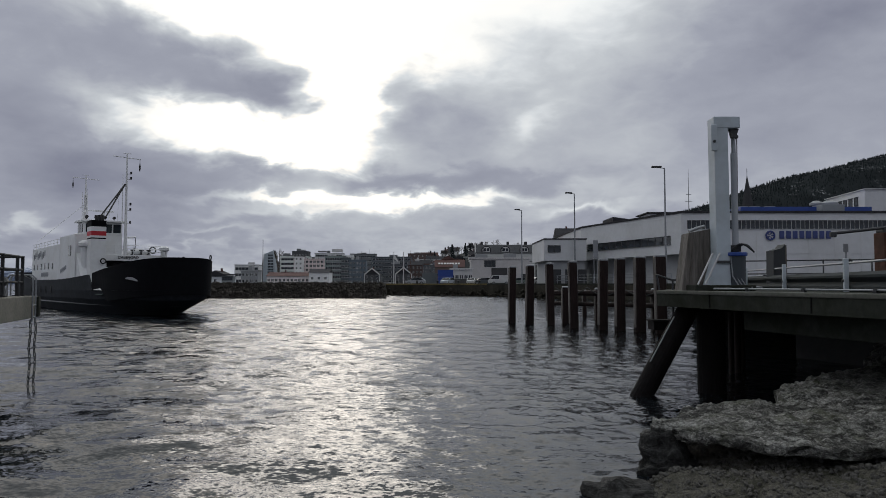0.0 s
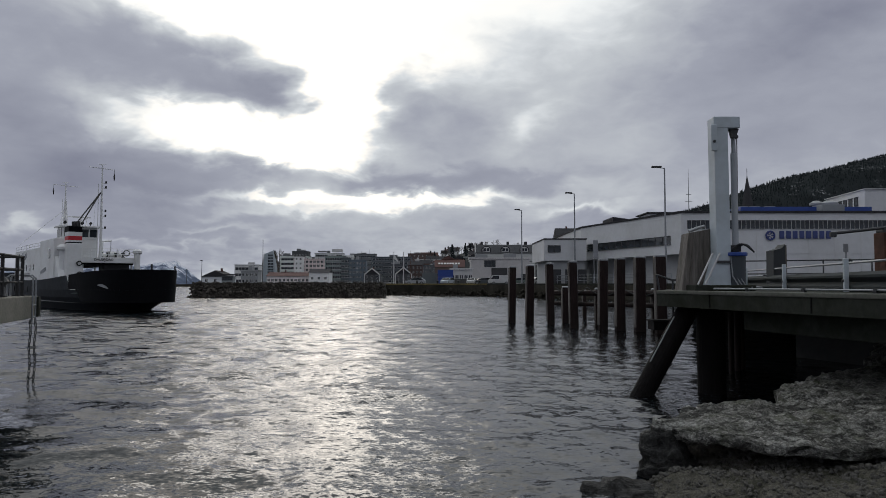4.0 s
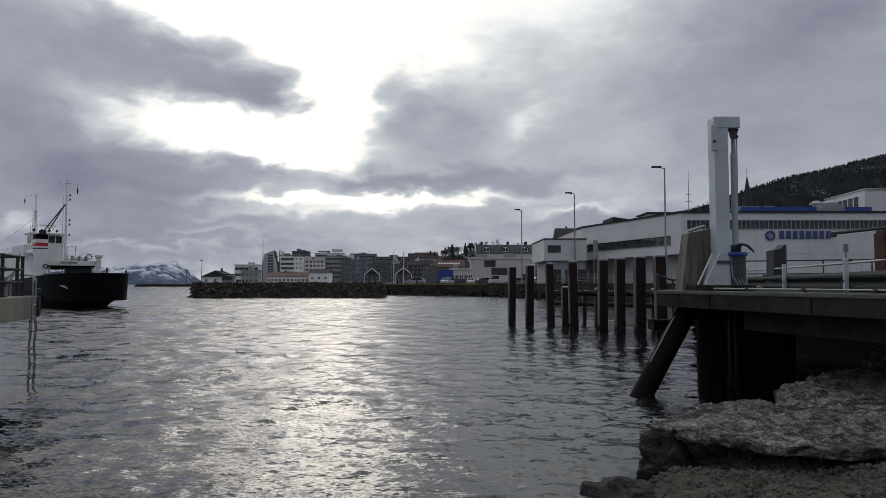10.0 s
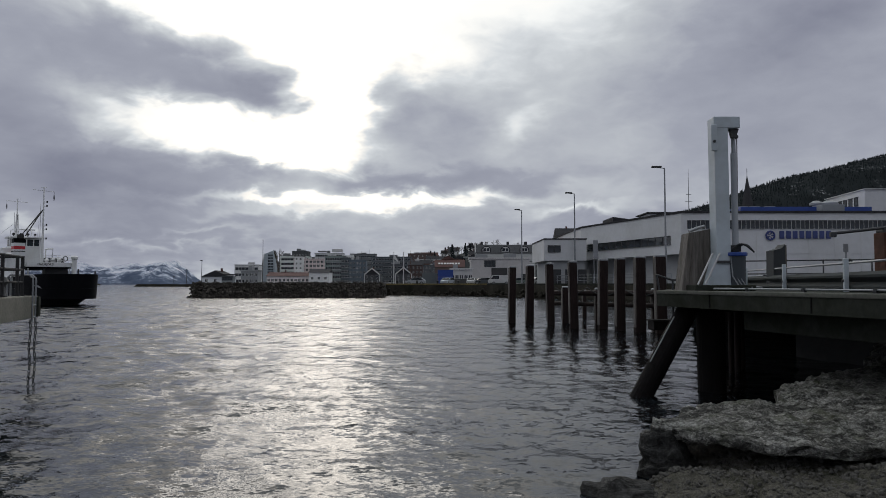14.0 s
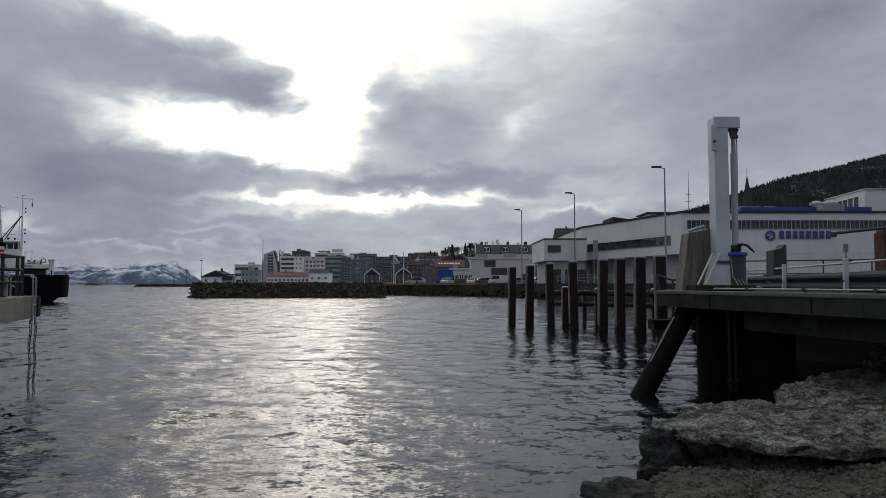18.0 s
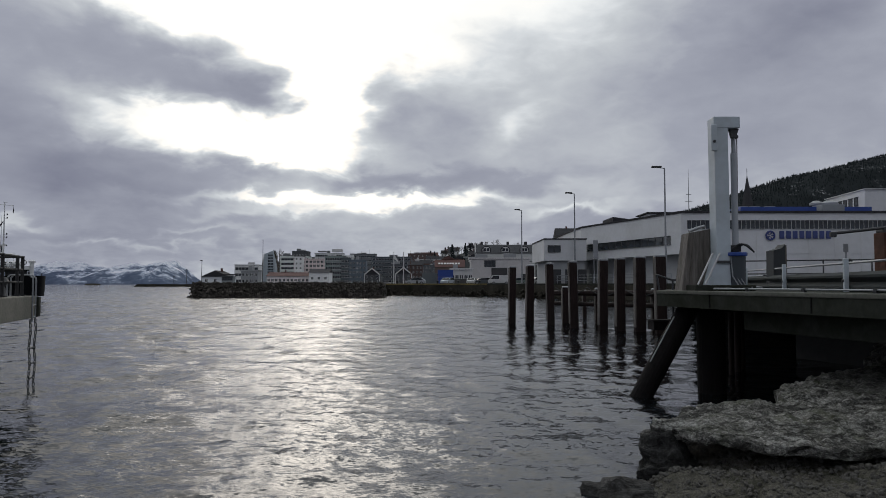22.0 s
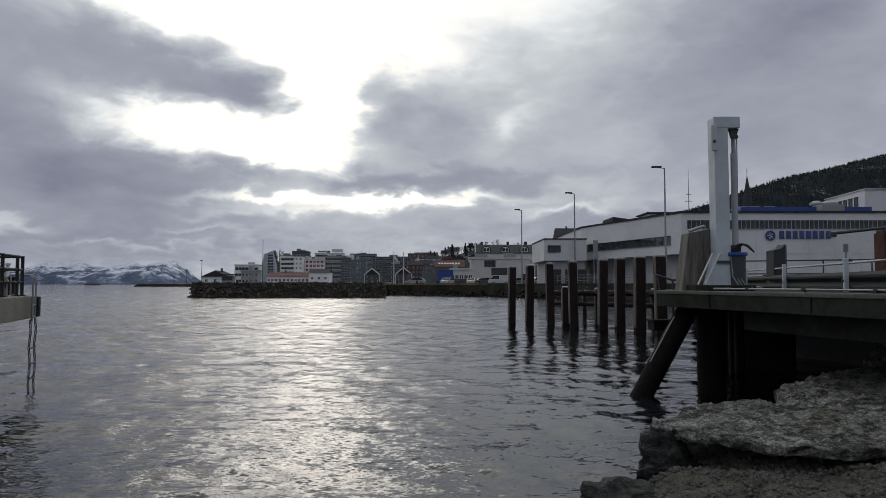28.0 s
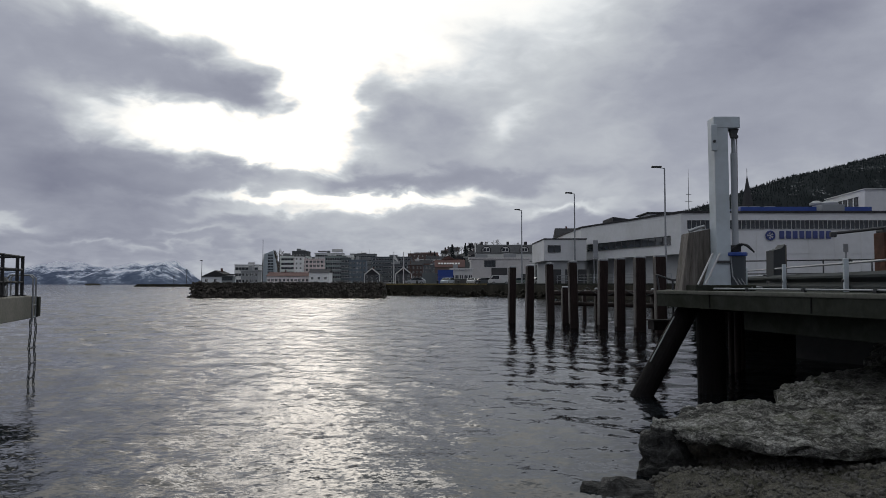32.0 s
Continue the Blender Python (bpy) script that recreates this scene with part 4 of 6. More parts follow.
t = thing("roof_loft", pose(33.0, 124, 12.9), "dark low-pitched loft on the factory roof", "roof house")
part("roof", prism(bmesh.new(), [(-2.6, 0), (-2.6, 1.4), (2.8, 0.7), (2.8, 0)], Matrix(((1, 0, 0, 0), (0, 0, -1, 8), (0, 1, 0, 0), (0, 0, 0, 1))), 8), ROOF_DARK, t)
t = thing("roof_penthouse", pose(35.6, 112, 12.9), "white rooftop penthouse with a dark flat roof", "roof house")
part("wall", box(bmesh.new(), (1.5, 4, 0.45), (7, 6, 0.9)), WHITE_WALL, t)
part("roof", box(bmesh.new(), (1.5, 4, 1.0), (7.8, 6.8, 0.2)), ROOF_DARK, t)
part("window", window_mesh(2.0, 0.7, DARK_STEEL, 1), None, t, m=pose(0.2, 0.97, 0.45))
for x in (49.5, 51.5, 54.0):
    t = thing("roof_unit", pose(x, 115, 12.9), "small grey ventilation unit on the factory roof", "roof unit", "roof units")
    part("case", box(bmesh.new(), (0, 0, 1.0), (1.4, 1.4, 2.2), bevel=0.05), paint((0.3, 0.31, 0.33)), t)
    part("lid", box(bmesh.new(), (0, 0, 2.15), (1.6, 1.6, 0.15)), GALV, t)

# company sign: plain shapes in its colour
sign = thing("company_sign", pose(48.8, 100.85, 8.6), "blue raised company sign, drawn as plain bars, on the white wall", "sign")
bm = path_rod(bmesh.new(), [(0.6 * math.cos(a), 0, 0.6 * math.sin(a)) for a in np.linspace(0, 6.283, 21)], 0.14, seg=6)
for i in range(5):
    rod(bm, (0.12 * math.cos(i * 1.2566), 0, 0.12 * math.sin(i * 1.2566)), (0.5 * math.cos(i * 1.2566), 0, 0.5 * math.sin(i * 1.2566)), 0.06, 0.12, seg=6)
part("disc", rod(bmesh.new(), (-1.2, 0.03, 0.75), (-1.2, 0.09, 0.75), 0.6, seg=24), FRAME_WHITE, sign, "pale disc behind the emblem")
part("emblem", bm, SIGN_BLUE, sign, "round blue emblem", m=pose(-1.2, 0, 0.75))
for i in range(8):
    part("bar", box(bmesh.new(), (0, 0, 0), (0.66 if i != 4 else 0.74, 0.14, 1.12), bevel=0.03), SIGN_BLUE, sign, m=pose(0.45 + i * 0.97, 0, 0.85))

# ---- lamp posts, flag poles, masts ----
def lamp_post(x, y, h, arm, label):
    t = thing("street_lamp", pose(x, y, 2.2), label, "street lamp", "lamp posts on the quay")
    part("pole", rod(bmesh.new(), (0, 0, 0), (0, 0, h - 0.2), 0.16, 0.09), GALV, t)
    part("arm", rod(bmesh.new(), (0.05, 0, h - 0.15), (-arm, 0, h), 0.06), GALV, t)
    part("lamp_head", box(bmesh.new(), (-arm * 0.75, 0, h + 0.05), (arm * 0.9, 0.5, 0.22), bevel=0.05), DARK_STEEL, t)
    return t


lamp_post(30.95, 96.5, 16.4, 1.5, "tall galvanised quay lamp post with a flat head")
lamp_post(22.4, 118, 15.6, 1.3, "galvanised lamp post before the annex")
lamp_post(16.0, 141, 15.2, 1.2, "galvanised lamp post by the car park")
for x, flag in ((-10.4, True), (-8.35, False)):
    t = thing("flagpole", pose(x, 147, 2.2), "white flagpole on the quay" + (" with a limp pale pennant" if flag else ""), "flagpole", "flagpoles")
    part("pole", rod(bmesh.new(), (0, 0, 0), (0, 0, 6.7), 0.1, 0.07), FRAME_WHITE, t)
    part("knob", lathe(bmesh.new(), [(0.02, 6.7), (0.12, 6.76), (0.12, 6.84), (0.02, 6.92)], seg=10), FRAME_WHITE, t)
    if flag:
        bm = bmesh.new()
        prism(bm, [(0, 5.4), (0.05, 6.3), (0.4, 5.9), (0.95, 5.0), (0.85, 4.8)], UPRIGHT, 0.06)
        part("pennant", bm, FRAME_WHITE, t)
t = thing("radio_mast", pose(213, 600, 60), "thin lattice radio mast on the hillside", "mast")
part("pole", rod(bmesh.new(), (0, 0, -20), (0, 0, 42), 0.5, 0.15), GALV, t)
part("crossbar", rod(bmesh.new(), (-3, 0, 14), (3, 0, 14), 0.25), GALV, t)
part("crossbar", rod(bmesh.new(), (-2, 0, 20), (2, 0, 20), 0.25), GALV, t)
t = thing("church", pose(176, 400, 2.2), "church tower with a slender dark spire", "church")
part("tower", box(bmesh.new(), (0, 0, 20), (7, 7, 40)), paint((0.2, 0.2, 0.2)), t)
part("spire", rod(bmesh.new(), (0, 0, 40), (0, 0, 63), 4.2, 0.1, seg=8), ROOF_DARK, t)
part("finial", rod(bmesh.new(), (0, 0, 63), (0, 0, 67), 0.15), DARK_STEEL, t)
t = thing("mast", pose(-105, 405, 2.2), "tall thin mast on the town quay", "mast")
part("pole", rod(bmesh.new(), (0, 0, 0), (0, 0, 26), 0.25, 0.12), DARK_STEEL, t)

t = thing("pavilion", pose(-97, 312, 2.2), "low flat-roofed waiting pavilion at the breakwater root", "pavilion")
part("roof", box(bmesh.new(), (0, 2, 4.4), (7.5, 5, 0.35)), ROOF_DARK, t)
part("wall", box(bmesh.new(), (0, 2.5, 1.9), (5.2, 3, 3.8)), paint((0.3, 0.33, 0.34)), t)
part("window", window_mesh(4.6, 1.8, DARK_STEEL, 3), None, t, m=pose(0, 0.98, 2.6))
t = thing("light_pole", pose(-41.2, 118.8, 2.4), "thin pole with a lamp at the breakwater end", "pole")
part("pole", rod(bmesh.new(), (0, 0, 0), (0, 0, 3.9), 0.06, 0.04, seg=8), DARK_STEEL, t)
part("lamp", box(bmesh.new(), (-0.12, 0, 3.92), (0.4, 0.2, 0.14), bevel=0.03), DARK_STEEL, t)
for x, h in ((-221, 12.0), (-232, 6.0)):
    t = thing("beacon_pole", pose(x, 600, 2.0), "dark beacon pole on the far breakwater", "beacon")
    part("pole", rod(bmesh.new(), (0, 0, 0), (0, 0, h), 0.25, 0.2, seg=8), DARK_STEEL, t)
    part("lantern", lathe(bmesh.new(), [(0.3, h), (0.5, h + 0.3), (0.5, h + 0.9), (0.1, h + 1.3)], seg=10), DARK_STEEL, t)

# ---- mooring piles ----
def squared(bm, levels, chamfer=0.16):
    """A squared timber with chamfered corners; levels: (half width, height) pairs."""
    rings = []
    for h, z in levels:
        c = h * (1 - chamfer)
        rings.append([bm.verts.new((px, py, z)) for px, py in ((h, -c), (h, c), (c, h), (-c, h), (-h, c), (-h, -c), (-c, -h), (c, -h))])
    for a, b in zip(rings, rings[1:]):
        for i in range(8):
            bm.faces.new((a[i], a[(i + 1) % 8], b[(i + 1) % 8], b[i]))
    bm.faces.new(rings[0][::-1]), bm.faces.new(rings[-1])
    return bm


def pile(x, y, top, w, tilt, label):
    t = thing("mooring_pile", pose(x, y, 0, tilt, tilt * 0.6, 3 * tilt), label, "pile", "row of mooring piles")
    bm = squared(bmesh.new(), [(w * 0.50, -5), (w * 0.49, -0.2), (w * 0.48, 0.5), (w * 0.465, top * 0.5), (w * 0.46, top - 0.1), (w * 0.44, top)])
    for v in bm.verts:
        v.co.x += 0.018 * noise.noise(v.co * 2.5 + Vector((x, y, 0)))
    part("shaft", bm, PILE_WOOD, t)
    # pale strip added in place of the light on the left edge
    part("rubbing_strip", box(bmesh.new(), (-w * 0.46 - 0.035, -w * 0.16, top / 2 + 0.1), (0.075, w * 0.5, top - 0.25), bevel=0.012), OLD_TIMBER, t, "pale strip standing for the pile's lit left edge")
    part("cap", squared(bmesh.new(), [(w * 0.47, top - 0.02), (w * 0.49, top), (w * 0.48, top + 0.05), (w * 0.3, top + 0.08)], 0.3), GALV, t, "pale worn pile cap")
    return t


r = random.Random(2)
for x, y, top, w in ((4.07, 41.2, 3.35, 0.40), (4.94, 39.8, 3.4, 0.43), (6.1, 39.4, 3.49, 0.42), (6.86, 36.5, 3.5, 0.44), (8.15, 35.6, 3.57, 0.45), (8.7, 34.3, 3.58, 0.46), (9.45, 33.5, 3.63, 0.5), (10.13, 32.4, 3.64, 0.5)):
    pile(x, y, top - 0.06, w, r.uniform(-1.5, 1.5), "reddish brown tarred timber mooring pile with a pale cap")
for x, y, top, w in ((7.25, 41.2, 2.1, 0.42), (9.15, 45.1, 1.86, 0.22), (9.0, 40.5, 2.0, 0.35), (10.6, 42, 2.1, 0.4), (11.4, 37.5, 2.0, 0.35)):
    pile(x, y, top, w, r.uniform(-1, 1), "short dark timber pile in the water")

# ---- pier ----
KX, KY = 4.61, 15.0
DA = Vector((0.222, -0.975, 0))
pier = thing("pier", pose(KX, KY, 0, 0, 0, math.degrees(math.atan2(DA.y, DA.x))), "weathered concrete ferry pier on piles", "pier", kind="structure")
# local x runs along the edge towards the shore, local y to the road side
bm = bmesh.new()
prism(bm, [(0, 0), (24, 0), (24, 9), (-4.5, 9), (-4.0, 2.7)], Matrix.Translation((0, 0, 1.83)), 0.33)
part("deck", bm, CONCRETE_DARK, pier)
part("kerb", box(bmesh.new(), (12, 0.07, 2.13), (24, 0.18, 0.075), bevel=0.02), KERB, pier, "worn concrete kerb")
for i in range(7):
    part("fascia_joint", box(bmesh.new(), (1.9 + i * 2.6, -0.004, 1.98), (0.025, 0.02, 0.26)), TARRED, pier)
part("girder", box(bmesh.new(), (13.2, 0.75, 1.64), (22, 0.5, 0.38), bevel=0.02), CONCRETE_DARK, pier)
# inner girder in a near-black that stands for the shade under the deck
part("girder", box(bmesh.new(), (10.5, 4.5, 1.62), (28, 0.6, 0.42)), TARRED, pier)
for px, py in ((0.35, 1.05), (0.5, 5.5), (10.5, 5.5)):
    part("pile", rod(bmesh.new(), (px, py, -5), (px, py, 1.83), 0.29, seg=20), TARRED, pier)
rk = thing("raking_pile", Matrix(), "leaning round tarred timber pile under the pier corner", "pile")
part("shaft", rod(bmesh.new(), (3.35, 14.25, -1.2), (5.25, 14.8, 1.86), 0.215, seg=20), TARRED, rk)
# bright rod added to draw the pile's rim light
part("conduit", rod(bmesh.new(), (4.85, 14.63, 1.62), (4.28, 14.46, 0.70), 0.013, seg=8), GALV, rk, "thin pale rod standing for rim light on the pile")
ft = thing("walkway_bracket", pose(5.13, 16.4, 1.33), "dark steel walkway bracket at the pier end", "bracket")
part("tray", box(bmesh.new(), (0, 0, 0), (0.5, 0.5, 0.2), bevel=0.02), TARRED, ft)
part("grating", box(bmesh.new(), (0, 0, 0.12), (0.56, 0.54, 0.03)), TARRED, ft)

# ---- lifting tower ----
tw = thing("lifting_tower", pose(5.84, 14.6, 2.16), "pale grey steel lifting tower with a hydraulic cylinder", "lifting tower")
part("plinth", box(bmesh.new(), (-0.05, 0, 0.06), (1.25, 0.7, 0.12), bevel=0.02), CONCRETE_DARK, tw)
bm = bmesh.new()
prism(bm, [(-0.33, 0.12), (0.14, 0.12), (0.14, 0.6), (0.125, 3.6), (-0.165, 3.6), (-0.15, 0.75)], Matrix(((1, 0, 0, 0), (0, 0, -1, 0.17), (0, 1, 0, 0), (0, 0, 0, 1))), 0.34)
part("column", bm, TOWER_PAINT, tw)
part("head", box(bmesh.new(), (0.11, 0, 3.53), (0.55, 0.36, 0.24), bevel=0.015), TOWER_PAINT, tw)
part("cheek_plate", box(bmesh.new(), (-0.17, -0.19, 3.2), (0.12, 0.03, 0.55), bevel=0.01), TOWER_PAINT, tw)
part("bolt", rod(bmesh.new(), (-0.17, -0.22, 3.12), (-0.17, -0.19, 3.12), 0.03), DARK_STEEL, tw)
bm = bmesh.new()
prism(bm, [(0.2, 3.4), (0.39, 3.4), (0.33, 3.22), (0.25, 3.22)], UPRIGHT, 0.1)
part("clevis", bm, DARK_STEEL, tw)
cyl = part("cylinder", rod(bmesh.new(), (0.31, 0, 0.95), (0.31, 0, 2.9), 0.066, seg=18), paint((0.36, 0.38, 0.41)), tw, "grey hydraulic cylinder")
part("piston_rod", rod(bmesh.new(), (0.31, 0, 2.9), (0.31, 0, 3.3), 0.045, seg=14), GALV, cyl, "bright piston rod")
part("wire", rod(bmesh.new(), (0.375, 0.02, 0.9), (0.385, 0, 3.3), 0.011, seg=6), DARK_STEEL, tw)
part("pulley", rod(bmesh.new(), (0.36, -0.04, 3.25), (0.36, 0.04, 3.25), 0.045, seg=14), DARK_STEEL, tw)
for sx in (-0.58, -0.43):
    part("brace", path_rod(bmesh.new(), [(sx, -0.24, 0.13), (sx + 0.33, -0.2, 0.78)], 0.02), FRAME_WHITE, tw, "pale ladder-like brace")
part("clamp", box(bmesh.new(), (0.0, -0.19, 0.6), (0.38, 0.03, 0.05)), DARK_STEEL, tw)
for i in range(3):
    part("pipe", path_rod(bmesh.new(), [(0.12 + i * 0.06, -0.2, 0.75), (0.15 + i * 0.07, -0.22, 0.3), (0.26 + i * 0.07, -0.25, 0.1), (0.5 + i * 0.1, -0.35, 0.07)], 0.013), GALV, tw)
power = thing("hydraulic_unit", pose(6.12, 14.55, 2.16), "dark grey hydraulic unit with a blue rim", "hydraulic unit")
part("tank", lathe(bmesh.new(), [(0.17, 0.0), (0.19, 0.05), (0.205, 0.72), (0.2, 0.74)], seg=20), paint((0.05, 0.06, 0.07)), power)
part("rim", lathe(bmesh.new(), [(0.23, 0.72), (0.24, 0.74), (0.24, 0.79), (0.22, 0.8)], seg=20), BLUE_PAINT, power, "blue painted rim")
part("valve_block", box(bmesh.new(), (-0.05, 0, 0.88), (0.3, 0.16, 0.14), bevel=0.02), BLACK_RUBBER, power)
for k in range(3):
    pts = [(-0.12 + 0.4 * u + 0.05 * k, -0.12 + 0.04 * k, 0.86 + (0.11 + 0.03 * k) * math.sin(u * 3.14) - 0.03 * k) for u in np.linspace(0, 1, 9)]
    part("hose", path_rod(bmesh.new(), pts, 0.018), BLACK_RUBBER, power, "black looped hose")

# ---- timber fender dolphins ----
fd = thing("fender_dolphin", pose(5.42, 15.0, 2.14), "weathered grey timber fender block leaning at the pier corner", "fender")
for i in range(5):
    bm = bmesh.new()
    x0 = -0.36 + i * 0.15
    prism(bm, [(x0, 0), (x0 + 0.145, 0), (x0 * 0.72 + 0.185, 1.27 + 0.02 * i), (x0 * 0.72 + 0.07, 1.24 + 0.02 * i)], Matrix(((1, 0, 0, 0), (0, 0, -1, 0.22), (0, 1, 0, 0), (0, 0, 0, 1))), 0.44 + 0.02 * (i % 2))
    part("plank", bm, OLD_TIMBER, fd)
part("cap", path_rod(bmesh.new(), [(-0.14, -0.1, 1.29), (0.05, -0.1, 1.36), (0.2, -0.1, 1.4)], 0.035), GALV, fd, "pale metal cap strip")
fd2 = thing("fender_dolphin", pose(8.62, 18.0, 2.16), "dark grey upright fender block behind the guardrail", "fender")
bm = bmesh.new()
prism(bm, [(-0.17, 0), (0.15, 0), (0.15, 1.16), (0.07, 1.06), (-0.15, 1.0)], Matrix(((1, 0, 0, 0), (0, 0, -1, 0.2), (0, 1, 0, 0), (0, 0, 0, 1))), 0.4)
part("body", bm, paint((0.032, 0.036, 0.04)), fd2)
part("edge_strip", box(bmesh.new(), (0.175, -0.02, 0.57), (0.05, 0.3, 1.14)), OLD_TIMBER, fd2)

# ---- guardrail along the road side, pipes and small fixtures on the pier ----
G0, G1 = Vector((9.5, 22.8, 2.16)), Vector((6.1, 5.8, 2.16))
gd = (G1 - G0)
gl = gd.length
gr = thing("guardrail", Matrix.Translation(G0) @ pose(0, 0, 0, 0, 0, math.degrees(math.atan2(gd.y, gd.x))), "galvanised road guardrail with a tubular top rail", "guardrail")
prof = [(0.0, 0.0), (0.1, 0.06), (0.1, 0.1), (0.0, 0.18), (0.1, 0.26), (0.1, 0.3), (0.0, 0.36), (-0.012, 0.36), (0.085, 0.29), (0.085, 0.27), (-0.015, 0.18), (0.085, 0.09), (0.085, 0.07), (-0.012, 0.0)]
bm = bmesh.new()
prism(bm, prof, Matrix(((0, 0, 1, 0), (-1, 0, 0, -0.05), (0, 1, 0, 0.0), (0, 0, 0, 1))), gl)
part("beam", bm, GUARD, gr, "grey W-section beam")
part("top_rail", rod(bmesh.new(), (0, 0, 0.53), (gl, 0, 0.53), 0.021), GALV, gr)
for i in range(5):
    p = part("post", box(bmesh.new(), (2.72 + i * 3.9, -0.19, 0.27), (0.085, 0.08, 0.66), bevel=0.012), TOWER_PAINT, gr)
    part("bolt", rod(bmesh.new(), (2.72 + i * 3.9, -0.26, 0.2), (2.72 + i * 3.9, -0.23, 0.2), 0.025), DARK_STEEL, p)
pp = thing("edge_pipe", pose(KX, KY, 2.19, 0, 0, math.degrees(math.atan2(DA.y, DA.x))), "thin pale pipe run clipped along the pier edge", "pipe")
part("tube", rod(bmesh.new(), (1.6, 0.3, 0.02), (16, 0.3, 0.02), 0.017), GALV, pp)
for i in range(9):
    part("clip", box(bmesh.new(), (2.6 + i * 1.4, 0.3, 0.0), (0.05, 0.07, 0.09)), DARK_STEEL, pp)
fence = thing("pier_fence", pose(8.9, 25, 2.2), "thin dark tubular fence behind the guardrail", "fence")
for z in (0.45, 0.9):
    part("rail", rod(bmesh.new(), (0, 0, z), (9, -4, z), 0.022, seg=8), DARK_STEEL, fence)
for i in range(8):
    part("post", rod(bmesh.new(), (i * 1.28, -i * 0.57, 0), (i * 1.28, -i * 0.57, 0.9), 0.025, seg=8), DARK_STEEL, fence)
gate = thing("barrier_pillar", pose(10.3, 16, 2.16), "rusty brown steel pillar with a dark raised arm", "barrier")
part("pillar", box(bmesh.new(), (0, 0, 0.66), (0.5, 0.4, 1.32), bevel=0.02), RUST, gate)
part("cap", box(bmesh.new(), (-0.05, 0, 1.36), (0.36, 0.3, 0.1), bevel=0.03), DARK_STEEL, gate)
part("arm", rod(bmesh.new(), (-1.35, -0.1, 1.30), (1.2, -0.1, 1.58), 0.035), DARK_STEEL, gate)
part("arm_end", box(bmesh.new(), (-1.36, -0.1, 1.27), (0.14, 0.08, 0.12), bevel=0.02), DARK_STEEL, gate)
sp = thing("sign_post", pose(9.86, 17, 2.16), "small grey sign plate on a thin post", "sign")
part("post", rod(bmesh.new(), (0, 0, 0), (0, 0, 0.95), 0.025), GALV, sp)
part("plate", box(bmesh.new(), (-0.02, -0.03, 1.02), (0.12, 0.02, 0.2)), GALV, sp)
part("knob", lathe(bmesh.new(), [(0.02, 0.62), (0.06, 0.66), (0.06, 0.72), (0.02, 0.76)], at=(0.08, -0.02, 0), seg=10), BLACK_RUBBER, sp)

# wall added to close the pier's underside, near-black to stand for the shade
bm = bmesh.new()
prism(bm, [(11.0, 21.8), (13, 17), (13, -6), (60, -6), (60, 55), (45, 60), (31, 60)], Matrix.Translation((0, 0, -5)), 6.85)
solid("wall_abutment", bm, surface("shade_dark_concrete", (0.012, 0.012, 0.012), 0.8, grain=4, stain=0.6, vary=0.4), "near-black abutment added behind the pier for the shade under it", "wall", "structure")
bm = bmesh.new()
prism(bm, [(8.2, 20.3), (12, 16), (12, -6), (62, -6), (75, 20), (60, 60), (31.9, 94.7), (22, 62), (8.8, 24)], Matrix.Translation((0, 0, 1.86)), 0.3)
solid("road", bm, ASPHALT, "grey asphalt ferry ramp road", "road", "structure")

# ---- mooring walkway on the far pile row ----
wk = thing("quay_fence", pose(18.5, 121.0, 2.4), "pale grey tubular fence on the quay edge", "fence")
for z in (0.5, 0.9, 1.35):
    part("rail", rod(bmesh.new(), (0, 0, z), (13.0, -25.2, z), 0.045, seg=8), GALV, wk)
for i in range(13):
    part("post", rod(bmesh.new(), (i * 1.08, -i * 2.1, 0), (i * 1.08, -i * 2.1, 1.38), 0.05, seg=8), GALV, wk)
nk = thing("pier_handrail", pose(5.25, 16.9, 2.1), "dark bent tubular handrail at the pier end", "handrail")
part("rail", path_rod(bmesh.new(), [(0.0, 0, 0.05), (-0.06, 0, 0.42), (0.35, 0.1, 0.3), (0.75, 0.2, 0.3)], 0.025), DARK_STEEL, nk)
part("post", rod(bmesh.new(), (0.36, 0.1, -0.6), (0.36, 0.1, 0.3), 0.025), DARK_STEEL, nk)

# timbers and ropes between the mooring piles
tm = thing("fender_beam", pose(0, 0, 0), "dark horizontal fender timber behind the mooring piles", "beam")
part("timber", rod(bmesh.new(), (6.6, 43.5, 1.75), (11.6, 36.5, 1.8), 0.16, seg=10), PILE_WOOD, tm)
part("timber", rod(bmesh.new(), (6.7, 43.6, 1.1), (11.6, 36.6, 1.15), 0.13, seg=10), PILE_WOOD, tm)
for i in range(3):
    a, b = Vector((6.9 + i * 1.5, 42.8 - i * 2.2, 2.1)), Vector((8.4 + i * 1.5, 40.6 - i * 2.2, 2.1))
    rp = thing("mooring_rope", Matrix(), "dark slack rope hanging between piles", "rope", "slack ropes")
    part("strand", path_rod(bmesh.new(), [tuple(a.lerp(b, u) - Vector((0, 0, 0.45 * math.sin(u * 3.1416)))) for u in np.linspace(0, 1, 9)], 0.03, seg=6), BLACK_RUBBER, rp)

# bollards on the quay edge
for i in range(5):
    t = thing("quay_bollard", pose(-9.5 + i * 4.2, 144.2 - i * 1.36, 2.4), "black iron bollard on the quay edge", "bollard", "quay bollards")
    part("body", lathe(bmesh.new(), [(0.25, 0), (0.2, 0.1), (0.17, 0.4), (0.3, 0.5), (0.28, 0.6), (0.1, 0.65)], seg=12), BLACK_RUBBER, t)

